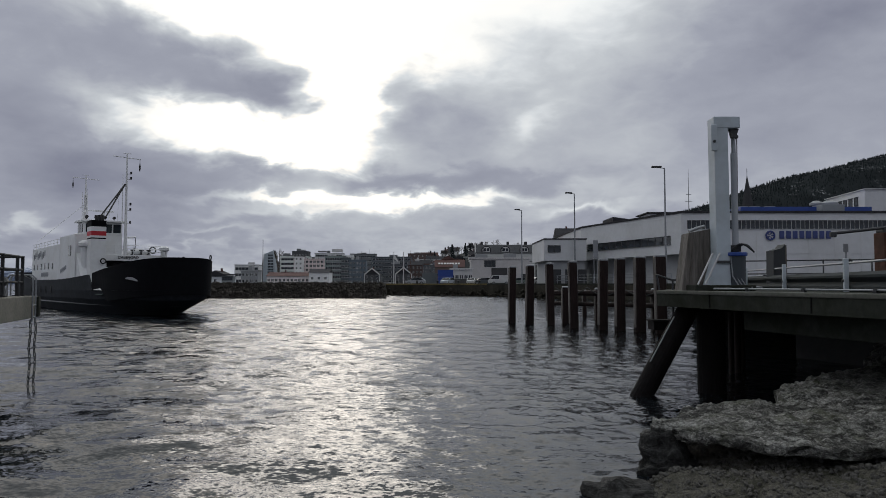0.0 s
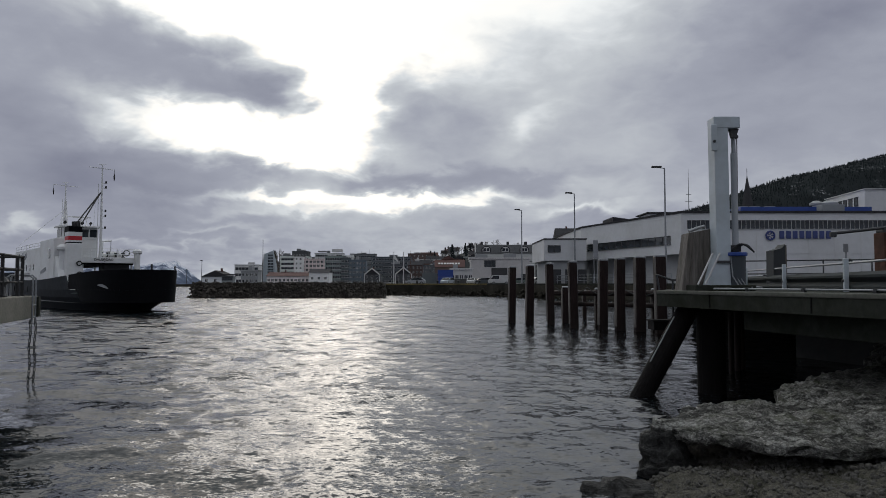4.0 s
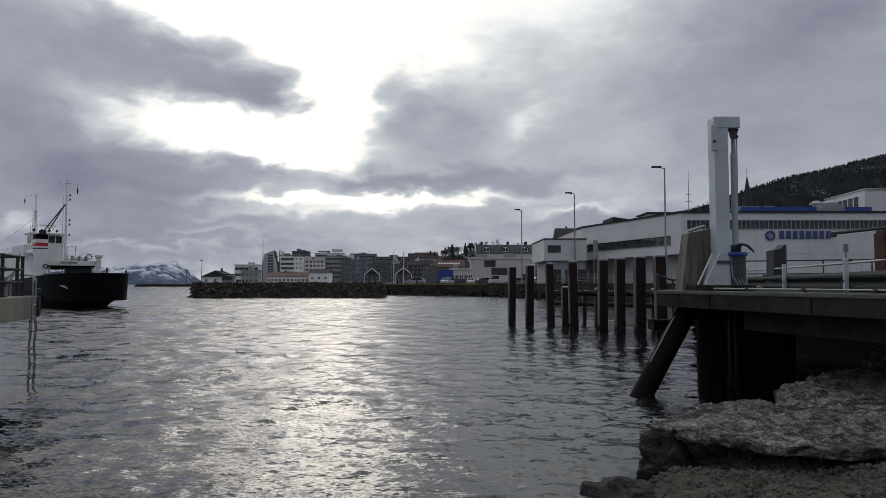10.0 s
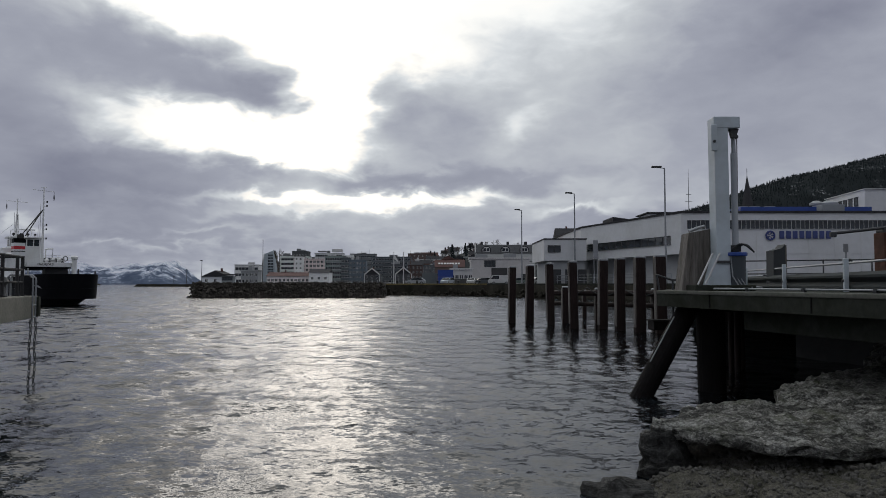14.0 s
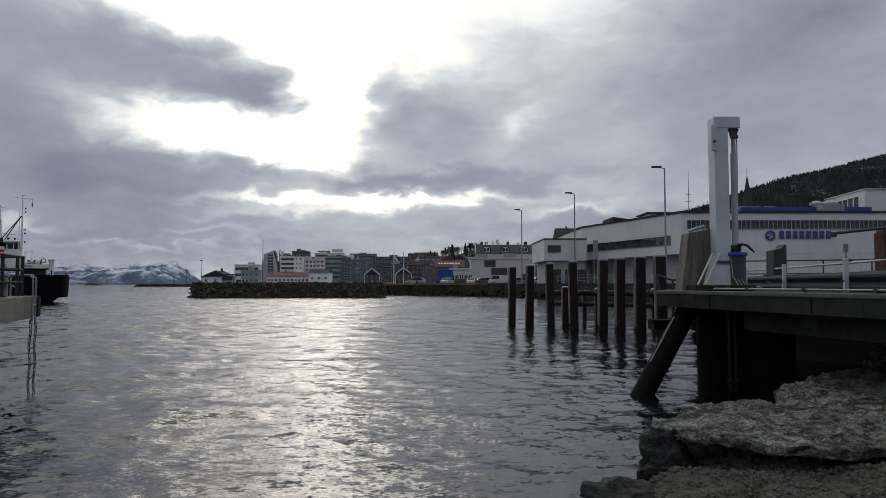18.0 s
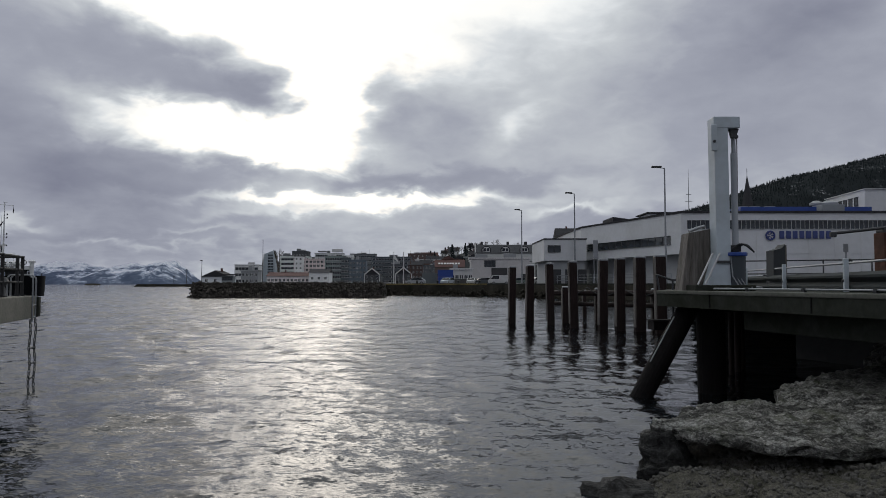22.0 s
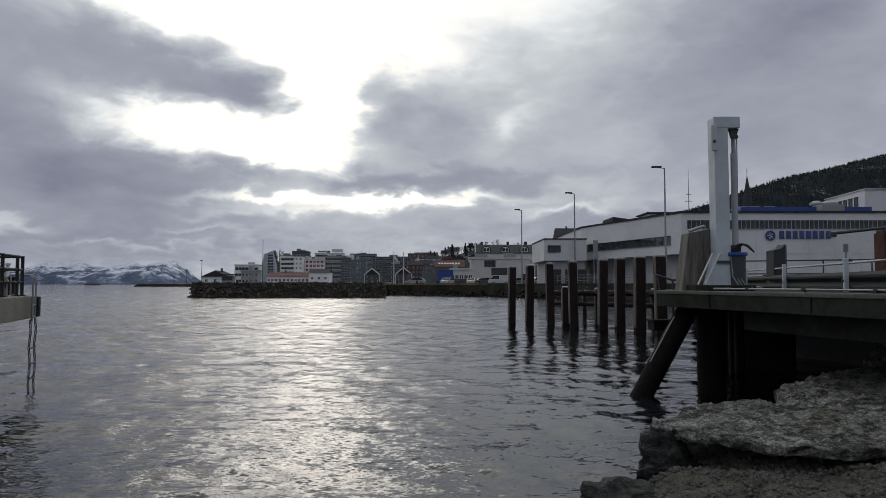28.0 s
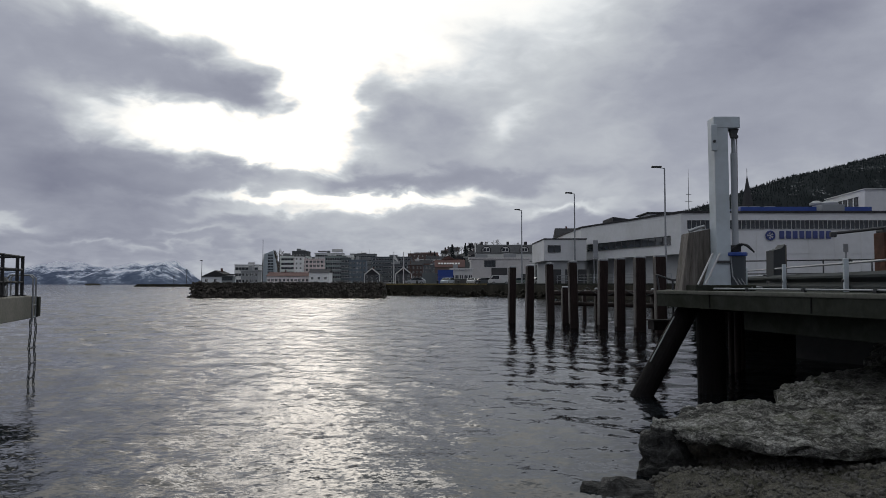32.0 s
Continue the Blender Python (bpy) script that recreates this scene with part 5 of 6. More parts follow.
# dim braces and cross heads under the pier
for i, (x, y) in enumerate(((7.42, 18.0), (7.75, 18.4), (8.05, 18.9))):
    t = thing("pier_post", pose(x, y, 0), "dark timber post under the pier", "post", "posts under the pier")
    part("shaft", rod(bmesh.new(), (0, 0, -5), (0, 0, 1.8), 0.07 + 0.02 * i, seg=12), PILE_WOOD, t)
    part("head", box(bmesh.new(), (0, 0, 1.7), (0.5, 0.3, 0.22), bevel=0.02), CONCRETE_DARK, t)

# ---- foreground rock ----
def big_rock(label, m, scale, seed, sub=5, flat=1.0, rough=0.4, sharp=7, material=None):
    ob = new("rock", rock_mesh("rock", seed, material or ROCK, sub, flat, rough, scale, True, sharp))
    ob.matrix_basis = m
    return tagged(ob, label, "rock", "shore rocks")


def ledge(label, front, back, thick, seed, material, ns=170, na=90, lip=0.35):
    """A slab of bedrock between a front and a back edge, each a line of (x, y, z), with a broken, overhanging rim."""
    f, b = np.array(front), np.array(back)
    u = np.linspace(0, 1, ns)
    fx, bx = [np.stack([np.interp(u, np.linspace(0, 1, len(e)), e[:, c]) for c in range(3)], 1) for e in (f, b)]
    vs = []
    for i in range(ns):
        close = math.sin(min(1.0, u[i] / 0.06) * 1.5708) ** 0.5 if u[i] < 0.06 else 1.0
        for q in range(na):
            a = 6.283185 * q / na
            t = 0.5 - 0.5 * math.copysign(abs(math.cos(a)) ** 0.7, math.cos(a))
            p = Vector(fx[i] + (bx[i] - fx[i]) * t)
            sn = math.copysign(abs(math.sin(a)) ** lip, math.sin(a))
            p.z += thick * 0.5 * (sn - 1) * close
            o = p + Vector((seed, seed * 2.3, 0))
            lay = Vector((o.x, o.y * 1.3, o.z * 3.2))
            rim = 0.20 * fbm(lay * 1.1, 4, 0.6) + 0.06 * fbm(lay * 5, 3, 0.6)
            step = 0.17 * (0.35 - abs(fbm(lay * 0.9 + Vector((4, 0, 0)), 4, 0.55))) + 0.075 * (0.3 - abs(fbm(lay * 2.6, 4, 0.6))) + 0.018 * fbm(o * 9, 3, 0.7)
            out = 1 - abs(sn)
            p += Vector((-0.3, -1.0 if math.cos(a) > 0 else 1.0, 0)) * rim * (0.25 + 0.75 * out)
            p.z += step * (1.0 if sn > 0 else 0.4)
            vs.append(tuple(p))
    fs = [(i * na + q, i * na + (q + 1) % na, (i + 1) * na + (q + 1) % na, (i + 1) * na + q) for i in range(ns - 1) for q in range(na)]
    fs += [tuple(range(na))[::-1], tuple(range((ns - 1) * na, ns * na))]
    me = bpy.data.meshes.new("rock")
    me.from_pydata(vs, [], fs)
    me.materials.append(material)
    me.polygons.foreach_set("use_smooth", [True] * len(me.polygons))
    return tagged(new("rock", me), label, "rock", "shore rocks")


ledge("broad grey bedrock ledge with a cracked overhanging lip", [(2.50, 8.50, 0.56), (3.0, 8.30, 0.56), (3.45, 7.8, 0.53), (4.1, 7.55, 0.5), (5.0, 7.5, 0.52), (6.2, 7.3, 0.6)],
      [(2.62, 8.75, 0.57), (3.2, 9.5, 0.60), (4.3, 10.1, 0.66), (5.0, 10.3, 0.62), (5.8, 10.6, 0.68), (7.2, 10.9, 0.8)], 0.15, 21.0, ROCK, lip=0.5)
ledge("low mossy ledge of layered rock behind the big slab", [(4.85, 9.9, 0.62), (5.4, 9.8, 0.66), (6.2, 9.7, 0.7), (8.5, 9.6, 0.8)],
      [(5.05, 10.7, 0.66), (5.7, 11.5, 0.74), (6.7, 12.2, 0.82), (9.2, 13.0, 1.0)], 0.75, 40.0, ROCK, 140, 80)
big_rock("blocky dark wet rock under the ledge at the water", pose(2.82, 8.62, 0.06, 0, 0, 25), (0.48, 0.42, 0.44), 5, 5, material=WET_ROCK)
big_rock("rounded boulder at the foot of the pier", pose(8.1, 12.4, 0.85, 0, 0, 40), (0.9, 0.7, 0.5), 14, 5)
big_rock("flat wet rock at the waterline", pose(2.1, 7.75, -0.03, 0, 0, 60), (0.6, 0.45, 0.14), 9, 5, material=WET_ROCK)
r = random.Random(11)
pebbles = [rock_mesh("pebble", 50 + s, GRAVEL, 1, 0.7, 0.3, sharp=3) for s in range(5)]
vs, fs = [], []
for i in range(42000):
    x, y = r.uniform(1.7, 7.5), r.uniform(4.6, 9.6)
    z = float(shore_height(np.array(x), np.array(y))) + fbm((x * 1.1, y * 1.1, 3), 3) * 0.10
    if z < 0.02:
        continue
    me, s = pebbles[i % 5], 0.005 + 0.034 * r.random() ** 8
    m = pose(x, y, z + s * 0.2, r.uniform(0, 360), r.uniform(0, 360), 0) @ Matrix.Scale(s, 4)
    b = len(vs)
    vs += [tuple(m @ v.co) for v in me.vertices]
    fs += [tuple(b + q for q in p.vertices) for p in me.polygons]
me = bpy.data.meshes.new("gravel")
me.from_pydata(vs, [], fs)
me.materials.append(PEBBLE)
tagged(new("gravel", me), "loose grey stones strewn over the bank", "gravel", kind="stuff")

# ---- platform on the near side of the berth ----
pf = thing("concrete_platform", pose(-8.9, 15.1, 0, 0, 0, -72), "concrete berth platform on a pile with chains below", "platform", kind="structure")
part("slab", box(bmesh.new(), (3.75, -2.5, 1.8), (8.5, 5.0, 0.48), bevel=0.02), CONCRETE, pf)
part("corner_plate", box(bmesh.new(), (-0.42, 0.02, 1.8), (0.2, 0.08, 0.44), bevel=0.02), CONCRETE_DARK, pf)
for x in (2.7, 6.5):
    part("pile", rod(bmesh.new(), (x, -0.75, -5), (x, -0.75, 1.6), 0.16), DARK_STEEL, pf)
rl = thing("platform_railing", pose(-8.9, 15.1, 2.05, 0, 0, -72), "black tubular railing on the concrete platform", "railing")
for z in (0.29, 0.55, 0.82):
    part("rail", rod(bmesh.new(), (0.35, -0.12, z), (7.5, -0.12, z), 0.024, seg=8), BLACK_RUBBER, rl)
    part("rail", rod(bmesh.new(), (0.35, -0.12, z), (0.35, -3.5, z), 0.024, seg=8), BLACK_RUBBER, rl)
for x in (0.35, 0.75, 1.8, 3.2, 4.6):
    p = part("post", rod(bmesh.new(), (x, -0.12, 0), (x, -0.12, 0.84), 0.034, seg=10), BLACK_RUBBER, rl)
    part("foot_plate", box(bmesh.new(), (x, -0.12, 0.012), (0.16, 0.14, 0.02)), BLACK_RUBBER, p)
lp = thing("ladder_loop", pose(-8.9, 15.1, 0, 0, 0, -72), "grey bent tube ladder over the platform edge", "ladder")
for x in (0.02, 0.28):
    part("handle", path_rod(bmesh.new(), [(x, 0.07, 1.5), (x, 0.07, 2.42), (x, 0.0, 2.49), (x, -0.36, 2.49), (x, -0.41, 2.43), (x, -0.41, 2.04)], 0.018), GALV, lp)
for z in (1.6, 1.85):
    part("rung", rod(bmesh.new(), (0.02, 0.07, z), (0.28, 0.07, z), 0.014, seg=8), GALV, lp)
dr = thing("mooring_bollard", pose(-8.75, 13.6, 2.05), "dark round bollard on the platform", "bollard")
part("body", lathe(bmesh.new(), [(0.22, 0), (0.2, 0.05), (0.17, 0.2), (0.24, 0.3), (0.2, 0.38), (0.05, 0.4)], seg=18), DARK_STEEL, dr)


def chain(x, y, z0, z1, label):
    t = thing("chain", pose(x, y, 0), label, "chain", "chains under the platform")
    bm = bmesh.new()
    pts = [(0.024 * math.cos(a), 0.0, 0.05 * math.sin(a)) for a in np.linspace(0, 6.283, 11)]
    path_rod(bm, pts, 0.009, seg=6)
    me = mesh_of("link", bm, DARK_STEEL)
    n = int((z1 - z0) / 0.08)
    for i in range(n):
        part("link", me, None, t, m=pose(0.012 * math.sin(i * 0.7), 0, z1 - i * 0.08, 0, r.uniform(-8, 8), 0 if i % 2 else 90))
    return t


chain(-8.81, 15.09, -0.15, 1.5, "rusty hanging mooring chain reaching the water")
chain(-8.75, 14.80, -0.15, 1.5, "rusty hanging mooring chain beside another")


cr = thing("chain_rungs", Matrix(), "short rusty steel rungs tying two hanging chains", "ladder")
for z in (0.32, 0.62, 0.95):
    part("rung", rod(bmesh.new(), (-8.81, 15.09, z), (-8.75, 14.80, z - 0.02), 0.016, seg=8), DARK_STEEL, cr)

# ---- vehicles on the quay ----
CAR_GLASS = glass_dark("car_glass", (0.015, 0.018, 0.02))


def car(x, y, rz, color, label, van=False):
    t = thing("van" if van else "car", pose(x, y, 2.2, 0, 0, rz), label, "van" if van else "car", "parked vehicles")
    pm = surface("car_paint", color, 0.35, 0.1, grain=3, stain=0.8, vary=0.05, relief=0)
    if van:
        body = [(-2.5, 0.35), (2.4, 0.35), (2.5, 0.9), (2.1, 1.15), (1.5, 1.95), (-2.4, 2.05), (-2.5, 1.8)]
        glass = [(1.0, 1.2), (1.95, 1.2), (1.42, 1.85), (0.2, 1.9), (0.2, 1.2)]
    else:
        body = [(-2.1, 0.35), (2.1, 0.32), (2.15, 0.7), (1.2, 0.92), (0.5, 1.42), (-1.3, 1.46), (-2.0, 1.0), (-2.15, 0.7)]
        glass = [(-1.75, 0.98), (1.0, 0.96), (0.45, 1.36), (-1.25, 1.4)]
    m = Matrix(((1, 0, 0, 0), (0, 0, -1, 0.85), (0, 1, 0, 0), (0, 0, 0, 1)))
    bm = prism(bmesh.new(), body, m, 1.7)
    bmesh.ops.bevel(bm, geom=list(bm.edges), offset=0.06, segments=2, affect="EDGES")
    part("body", bm, pm, t)
    part("side_glass", prism(bmesh.new(), glass, Matrix(((1, 0, 0, 0), (0, 0, -1, 0.87), (0, 1, 0, 0), (0, 0, 0, 1))), 1.74), CAR_GLASS, t)
    xs = (1.72, 2.08, 1.2, 1.85) if van else (0.62, 1.15, 0.98, 1.36)
    part("windscreen", box(bmesh.new(), ((xs[0] + xs[1]) / 2 + 0.06, 0, (xs[2] + xs[3]) / 2), (0.06, 1.45, math.hypot(xs[1] - xs[0], xs[3] - xs[2])), ry=-math.degrees(math.atan2(xs[1] - xs[0], xs[3] - xs[2]))), CAR_GLASS, t)
    for sx in (-1.35, 1.35):
        for sy in (-0.8, 0.8):
            w = part("wheel", rod(bmesh.new(), (sx, sy - 0.1, 0.32), (sx, sy + 0.1, 0.32), 0.32, seg=16), BLACK_RUBBER, t)
            part("rim", rod(bmesh.new(), (sx, sy - 0.115, 0.32), (sx, sy + 0.115, 0.32), 0.19, seg=12), GALV, w)
    for sy in (-0.6, 0.6):
        part("headlight", box(bmesh.new(), (2.5 if van else 2.12, sy, 0.75), (0.1, 0.35, 0.14), bevel=0.03), FRAME_WHITE, t)
    return t


car(-5.9, 150, 175, (0.35, 0.37, 0.39), "silver estate car parked near the flagpoles")
car(0.9, 148, -112, (0.45, 0.5, 0.55), "pale silver-blue hatchback parked on the quay")
car(6.2, 152, -100, (0.6, 0.6, 0.6), "white car parked on the quay")
car(8.7, 153, 185, (0.08, 0.09, 0.1), "dark car parked beside a white van")
car(12.2, 150, 180, (0.6, 0.6, 0.6), "white delivery van parked on the quay", True)
car(16.6, 152, 170, (0.12, 0.16, 0.14), "dark green car parked by the annex")
car(19.6, 140, 20, (0.55, 0.55, 0.55), "white car parked beside the annex")
car(46.5, 99.0, 0, (0.6, 0.61, 0.62), "white car parked along the factory wall")
r = random.Random(21)
for i in range(11):
    g = r.choice((0.6, 0.5, 0.1, 0.3, 0.2))
    car(-95 + i * 9.2 + r.uniform(-2, 2), 372, r.choice((0, 180)), (g, g, g * 1.03), "parked car along the harbour street")

# ---- trees ----
def conifer(x, y, z, h, label, seed):
    r = random.Random(seed)
    t = thing("conifer_tree", pose(x, y, z), label, "tree", "town trees")
    part("trunk", rod(bmesh.new(), (0, 0, -1), (0, 0, h * 0.95), h * 0.02, 0.03, seg=8), BARE, t)
    vs, fs = [], []
    for i in range(230):
        u = r.random() ** 0.8
        a = r.random() * 6.283
        rad = h * 0.19 * (1 - u) * r.uniform(0.5, 1.15) + 0.1
        p = Vector((rad * math.cos(a), rad * math.sin(a), h * (0.1 + 0.9 * u)))
        s = h * 0.05 * r.uniform(0.6, 1.3)
        d = Vector((math.cos(a), math.sin(a), -0.35)) * s * 1.5
        sd = Vector((-math.sin(a), math.cos(a), 0)) * s
        b = len(vs)
        vs += [tuple(p - d), tuple(p + sd), tuple(p + d), tuple(p - sd), tuple(p + Vector((0, 0, s * 0.5)))]
        fs += [(b, b + 1, b + 4), (b + 1, b + 2, b + 4), (b + 2, b + 3, b + 4), (b + 3, b, b + 4)]
    me = bpy.data.meshes.new("crown")
    me.from_pydata(vs, [], fs)
    me.materials.append(CONIFER)
    part("crown", me, None, t)
    return t


def bare_tree(x, y, z, h, label, seed, spread=0.5):
    r = random.Random(seed)
    t = thing("bare_tree", pose(x, y, z), label, "tree", "town trees")
    part("trunk", rod(bmesh.new(), (0, 0, -1), (0, 0, h * 0.45), h * 0.022, h * 0.014, seg=8), BARE, t)
    bm = bmesh.new()

    def limb(p, d, l, w, n):
        q = p + d * l
        rod(bm, p, q, w, w * 0.6, seg=4)
        if n:
            for _ in range(3):
                e = (d + Vector((r.uniform(-1, 1), r.uniform(-1, 1), r.uniform(-0.3, 0.7))) * spread).normalized()
                limb(q, e, l * r.uniform(0.6, 0.85), w * 0.6, n - 1)

    for _ in range(5):
        d = Vector((r.uniform(-1, 1) * spread, r.uniform(-1, 1) * spread, 1)).normalized()
        limb(Vector((0, 0, h * r.uniform(0.25, 0.45))), d, h * 0.2, h * 0.012, 3)
    part("crown", bm, BARE, t, "bare winter twigs")
    return t


bare_tree(-149, 628, 2.2, 32, "tall bare poplar beside the glazed tower", 1, 0.25)
conifer(9.5, 720, town_ground(9.5, 720), 15, "tall dark spruce above the houses", 2)
conifer(23, 720, town_ground(23, 720), 11, "dark spruce on the slope", 3)
conifer(28.5, 730, town_ground(28.5, 730), 12, "dark spruce beside another on the slope", 4)
conifer(118, 600, town_ground(118, 600), 15, "dark conifer on the ridge", 5)
conifer(93, 560, town_ground(93, 560), 14, "dark conifer above the mansard building", 6)
for i, (x, h) in enumerate(((2, 15), (15, 15), (35, 19), (44, 18), (54, 20), (75, 17), (105, 18))):
    bare_tree(x, 700, town_ground(x, 700), h * 0.9, "bare broadleaf tree on the town slope", 30 + i, 0.6)


r = random.Random(64)
for i in range(16):
    x = r.choice((r.uniform(8, 40), r.uniform(8, 40), r.uniform(84, 130)))
    z = town_ground(x, 860)
    bare_tree(round(x * 1.16, 1), 860, z, r.uniform(9, 14), "bare broadleaf tree among the houses on the slope", 60 + i, 0.6)
for i in range(12):
    x = r.choice((r.uniform(-20, 40), r.uniform(84, 135)))
    conifer(round(x * 1.16, 1), 850, town_ground(x * 1.16, 850), r.uniform(9, 15), "dark spruce among the houses on the slope", 90 + i)


# ---- ferry ----
ferry = thing("ferry", pose(-29.3, 64, 0, 0, 0, -51), "black-hulled car ferry with white superstructure and striped funnel", "ferry")
HC, HY = -9.8, -0.8


HINGE = 9.4


def sheer_line(x):
    """Height of the bulwark's top over the length."""
    return 2.7 + 0.65 * float(smooth01(np.array((abs(x) - 8.0) / 21.0))) + (0.5 * float(smooth01(np.array((-x - 2.0) / 9.0))) if x < 0 else 0.0)


def hull_ring(L, B, n, z, part_of_top=0.0, low_bow=False, seg=128, bow_only=False):
    """One level line of the hull; part_of_top blends the level towards the sheer line."""
    ring = []
    for i in range(seg):
        a = 6.283185 * (i / seg if not bow_only else (i / (seg - 1) - 0.5) * 0.5)
        c, s = math.cos(a), math.sin(a)
        x = L * math.copysign(abs(c) ** (2 / n), c)
        y = B * math.copysign(abs(s) ** (2 / n), s)
        if bow_only and x + HC < HINGE:
            continue
        zz = z + part_of_top * (sheer_line(x) - z)
        if low_bow and x + HC > HINGE:
            zz = min(zz, 1.83)
        ring.append((x + HC, y + HY, zz))
    return ring


def loft(bm, rings, cap=(True, True)):
    vr = [[bm.verts.new(p) for p in ring] for ring in rings]
    n = len(vr[0])
    for a, b in zip(vr, vr[1:]):
        for i in range(n):
            bm.faces.new((a[i], a[(i + 1) % n], b[(i + 1) % n], b[i]))
    if cap[0]:
        bm.faces.new(vr[0][::-1])
    if cap[1]:
        bm.faces.new(vr[-1])
    return bm


hull = part("hull", loft(bmesh.new(), [hull_ring(20, 3.0, 2.2, -1.6), hull_ring(24.7, 3.85, 2.2, -0.1), hull_ring(26.4, 4.15, 2.4, 0.5), hull_ring(28.5, 4.38, 2.8, 1.15),
            hull_ring(28.85, 4.46, 2.95, 1.8), hull_ring(28.95, 4.48, 3.08, 1.8, 1.0, True), hull_ring(28.8, 4.35, 3.08, 1.8, 1.0, True), hull_ring(28.7, 4.3, 3.08, 1.5)]), HULL_SIDE, ferry, "black painted hull, greyed for the skylight on its side")
def skirt(p, deep):
    """The visor's lower edge drops over the stem forward of its side plates."""
    k = float(smooth01(np.array((p[0] - HINGE - 2.0) / 1.6)))
    return (p[0], p[1], p[2] - deep * k)


vb, vt, vi, vj = [hull_ring(l, b, n, 1.85, p, False, 161, True) for l, b, n, p in ((28.9, 4.5, 2.97, 0.0), (29.0, 4.52, 3.1, 1.0), (28.8, 4.36, 3.1, 1.0), (28.7, 4.3, 2.97, 0.0))]
vb, vj = [skirt(p, 1.12) for p in vb], [skirt(p, 1.12) for p in vj]
bm = bmesh.new()
count = min(len(v) for v in (vb, vt, vi, vj))
strips = [[bm.verts.new((p[0] - HINGE, p[1], p[2] - 2.3)) for p in v[(len(v) - count) // 2:(len(v) - count) // 2 + count]] for v in (vb, vt, vi, vj)]
for k in range(4):
    a, b = strips[k], strips[(k + 1) % 4]
    for q in range(count - 1):
        bm.faces.new((a[q], a[q + 1], b[q + 1], b[q]))
bm.faces.new([v[0] for v in strips]), bm.faces.new([v[-1] for v in strips][::-1])
visor = part("bow_visor", bm, SHIP_BLACK, ferry, "black hinged bow visor", m=pose(HINGE, 0, 2.3))
part("post", rod(bmesh.new(), (5.3, 0.6, 0.6), (5.3, 0.6, 1.65), 0.09), DARK_STEEL, visor)
# solid pale strip, painted for bright sky showing through an opening
slot = []
for lift in (0.0, 0.03):
    for zz in (2.12, 2.34):
        for i in range(6):
            u = i / 5
            ang = radians(34 - 8 * u)
            q = Vector(((29.0 + lift) * math.cos(ang) ** 0.645 + HC - HINGE, -(4.53 + lift) * math.sin(ang) ** 0.645 + HY, zz - 2.3 - 0.3 * u - (0.16 * (2 * u - 1) ** 2 if zz > 2.2 else 0.0)))
            slot.append(q)
bm = bmesh.new()
sv = [bm.verts.new(q) for q in slot]
for i in range(5):
    bm.faces.new((sv[12 + i], sv[13 + i], sv[19 + i], sv[18 + i]))
    bm.faces.new((sv[i], sv[12 + i], sv[18 + i], sv[6 + i])) if i == 0 else None
    bm.faces.new((sv[6 + i], sv[18 + i], sv[19 + i], sv[7 + i]))
    bm.faces.new((sv[i], sv[1 + i], sv[13 + i], sv[12 + i]))
part("mooring_port", bm, paint((0.3, 0.31, 0.33)), visor, "pale strip for sky seen through a port in the visor")
part("fairlead", path_rod(bmesh.new(), [(8.9 + 0.16 * math.cos(a), 1.35, 1.2 + 0.16 * math.sin(a)) for a in np.linspace(0, 6.283, 11)], 0.04, seg=6), DARK_STEEL, visor)
part("rubbing_strake", loft(bmesh.new(), [hull_ring(26.6, 4.22, 2.4, 0.62), hull_ring(27.0, 4.34, 2.4, 0.68), hull_ring(26.9, 4.28, 2.45, 0.78)], (False, False)), paint((0.12, 0.125, 0.13)), hull, "pale rubbing strake")
part("car_deck", box(bmesh.new(), (HC, HY, 1.52), (44, 7.6, 0.08)), SHIP_DECK, ferry)
part("bow_ramp", box(bmesh.new(), (15.8, HY, 2.15), (0.2, 4.0, 1.2), bevel=0.05), SHIP_BLACK, ferry)
for i in range(5):
    part("porthole", box(bmesh.new(), (-14 + i * 2.6, -5.29, 1.8), (0.45, 0.06, 0.6), bevel=0.02), BLACK_RUBBER, hull)

# starboard casing and deckhouses
cas = part("side_casing", box(bmesh.new(), (-10.6, -3.55, 3.75), (14.6, 2.3, 4.5), bevel=0.06), SHIP_WHITE, ferry, "white side casing")
for i in range(6):
    part("window", box(bmesh.new(), (-16.5 + i * 2.0, -4.72, 4.05), (0.4, 0.06, 0.6), bevel=0.02), PANE, cas)
for i in range(9):
    part("mark", box(bmesh.new(), (-16.5 + i * 0.75, -4.72, 5.1 + 0.15 * (i % 3)), (0.2 + 0.12 * (i % 2), 0.05, 0.6)), paint((0.3, 0.31, 0.33)), cas)
for i in range(7):
    part("mark", box(bmesh.new(), (-12 + i * 0.55, -4.72, 3.25), (0.35, 0.05, 0.4)), paint((0.3, 0.31, 0.33)), cas)
cas2 = part("stair_casing", box(bmesh.new(), (0.0, -3.7, 4.1), (6.5, 2.0, 5.0), bevel=0.06), SHIP_WHITE, ferry, "white stair casing")
for i in range(5):
    part("mark", box(bmesh.new(), (-2.4 + i * 0.5, -4.72, 3.45 + 0.08 * i), (0.3, 0.05, 0.36)), paint((0.3, 0.31, 0.33)), cas2)
part("window", box(bmesh.new(), (1.2, -4.72, 5.2), (0.9, 0.06, 0.9), bevel=0.02), PANE, cas2)
bm = bmesh.new()
prism(bm, [(3.2, 1.5), (3.2, 5.0), (6.2, 1.5)], Matrix(((1, 0, 0, 0), (0, 0, -1, -3.0), (0, 1, 0, 0), (0, 0, 0, 1))), 1.6)
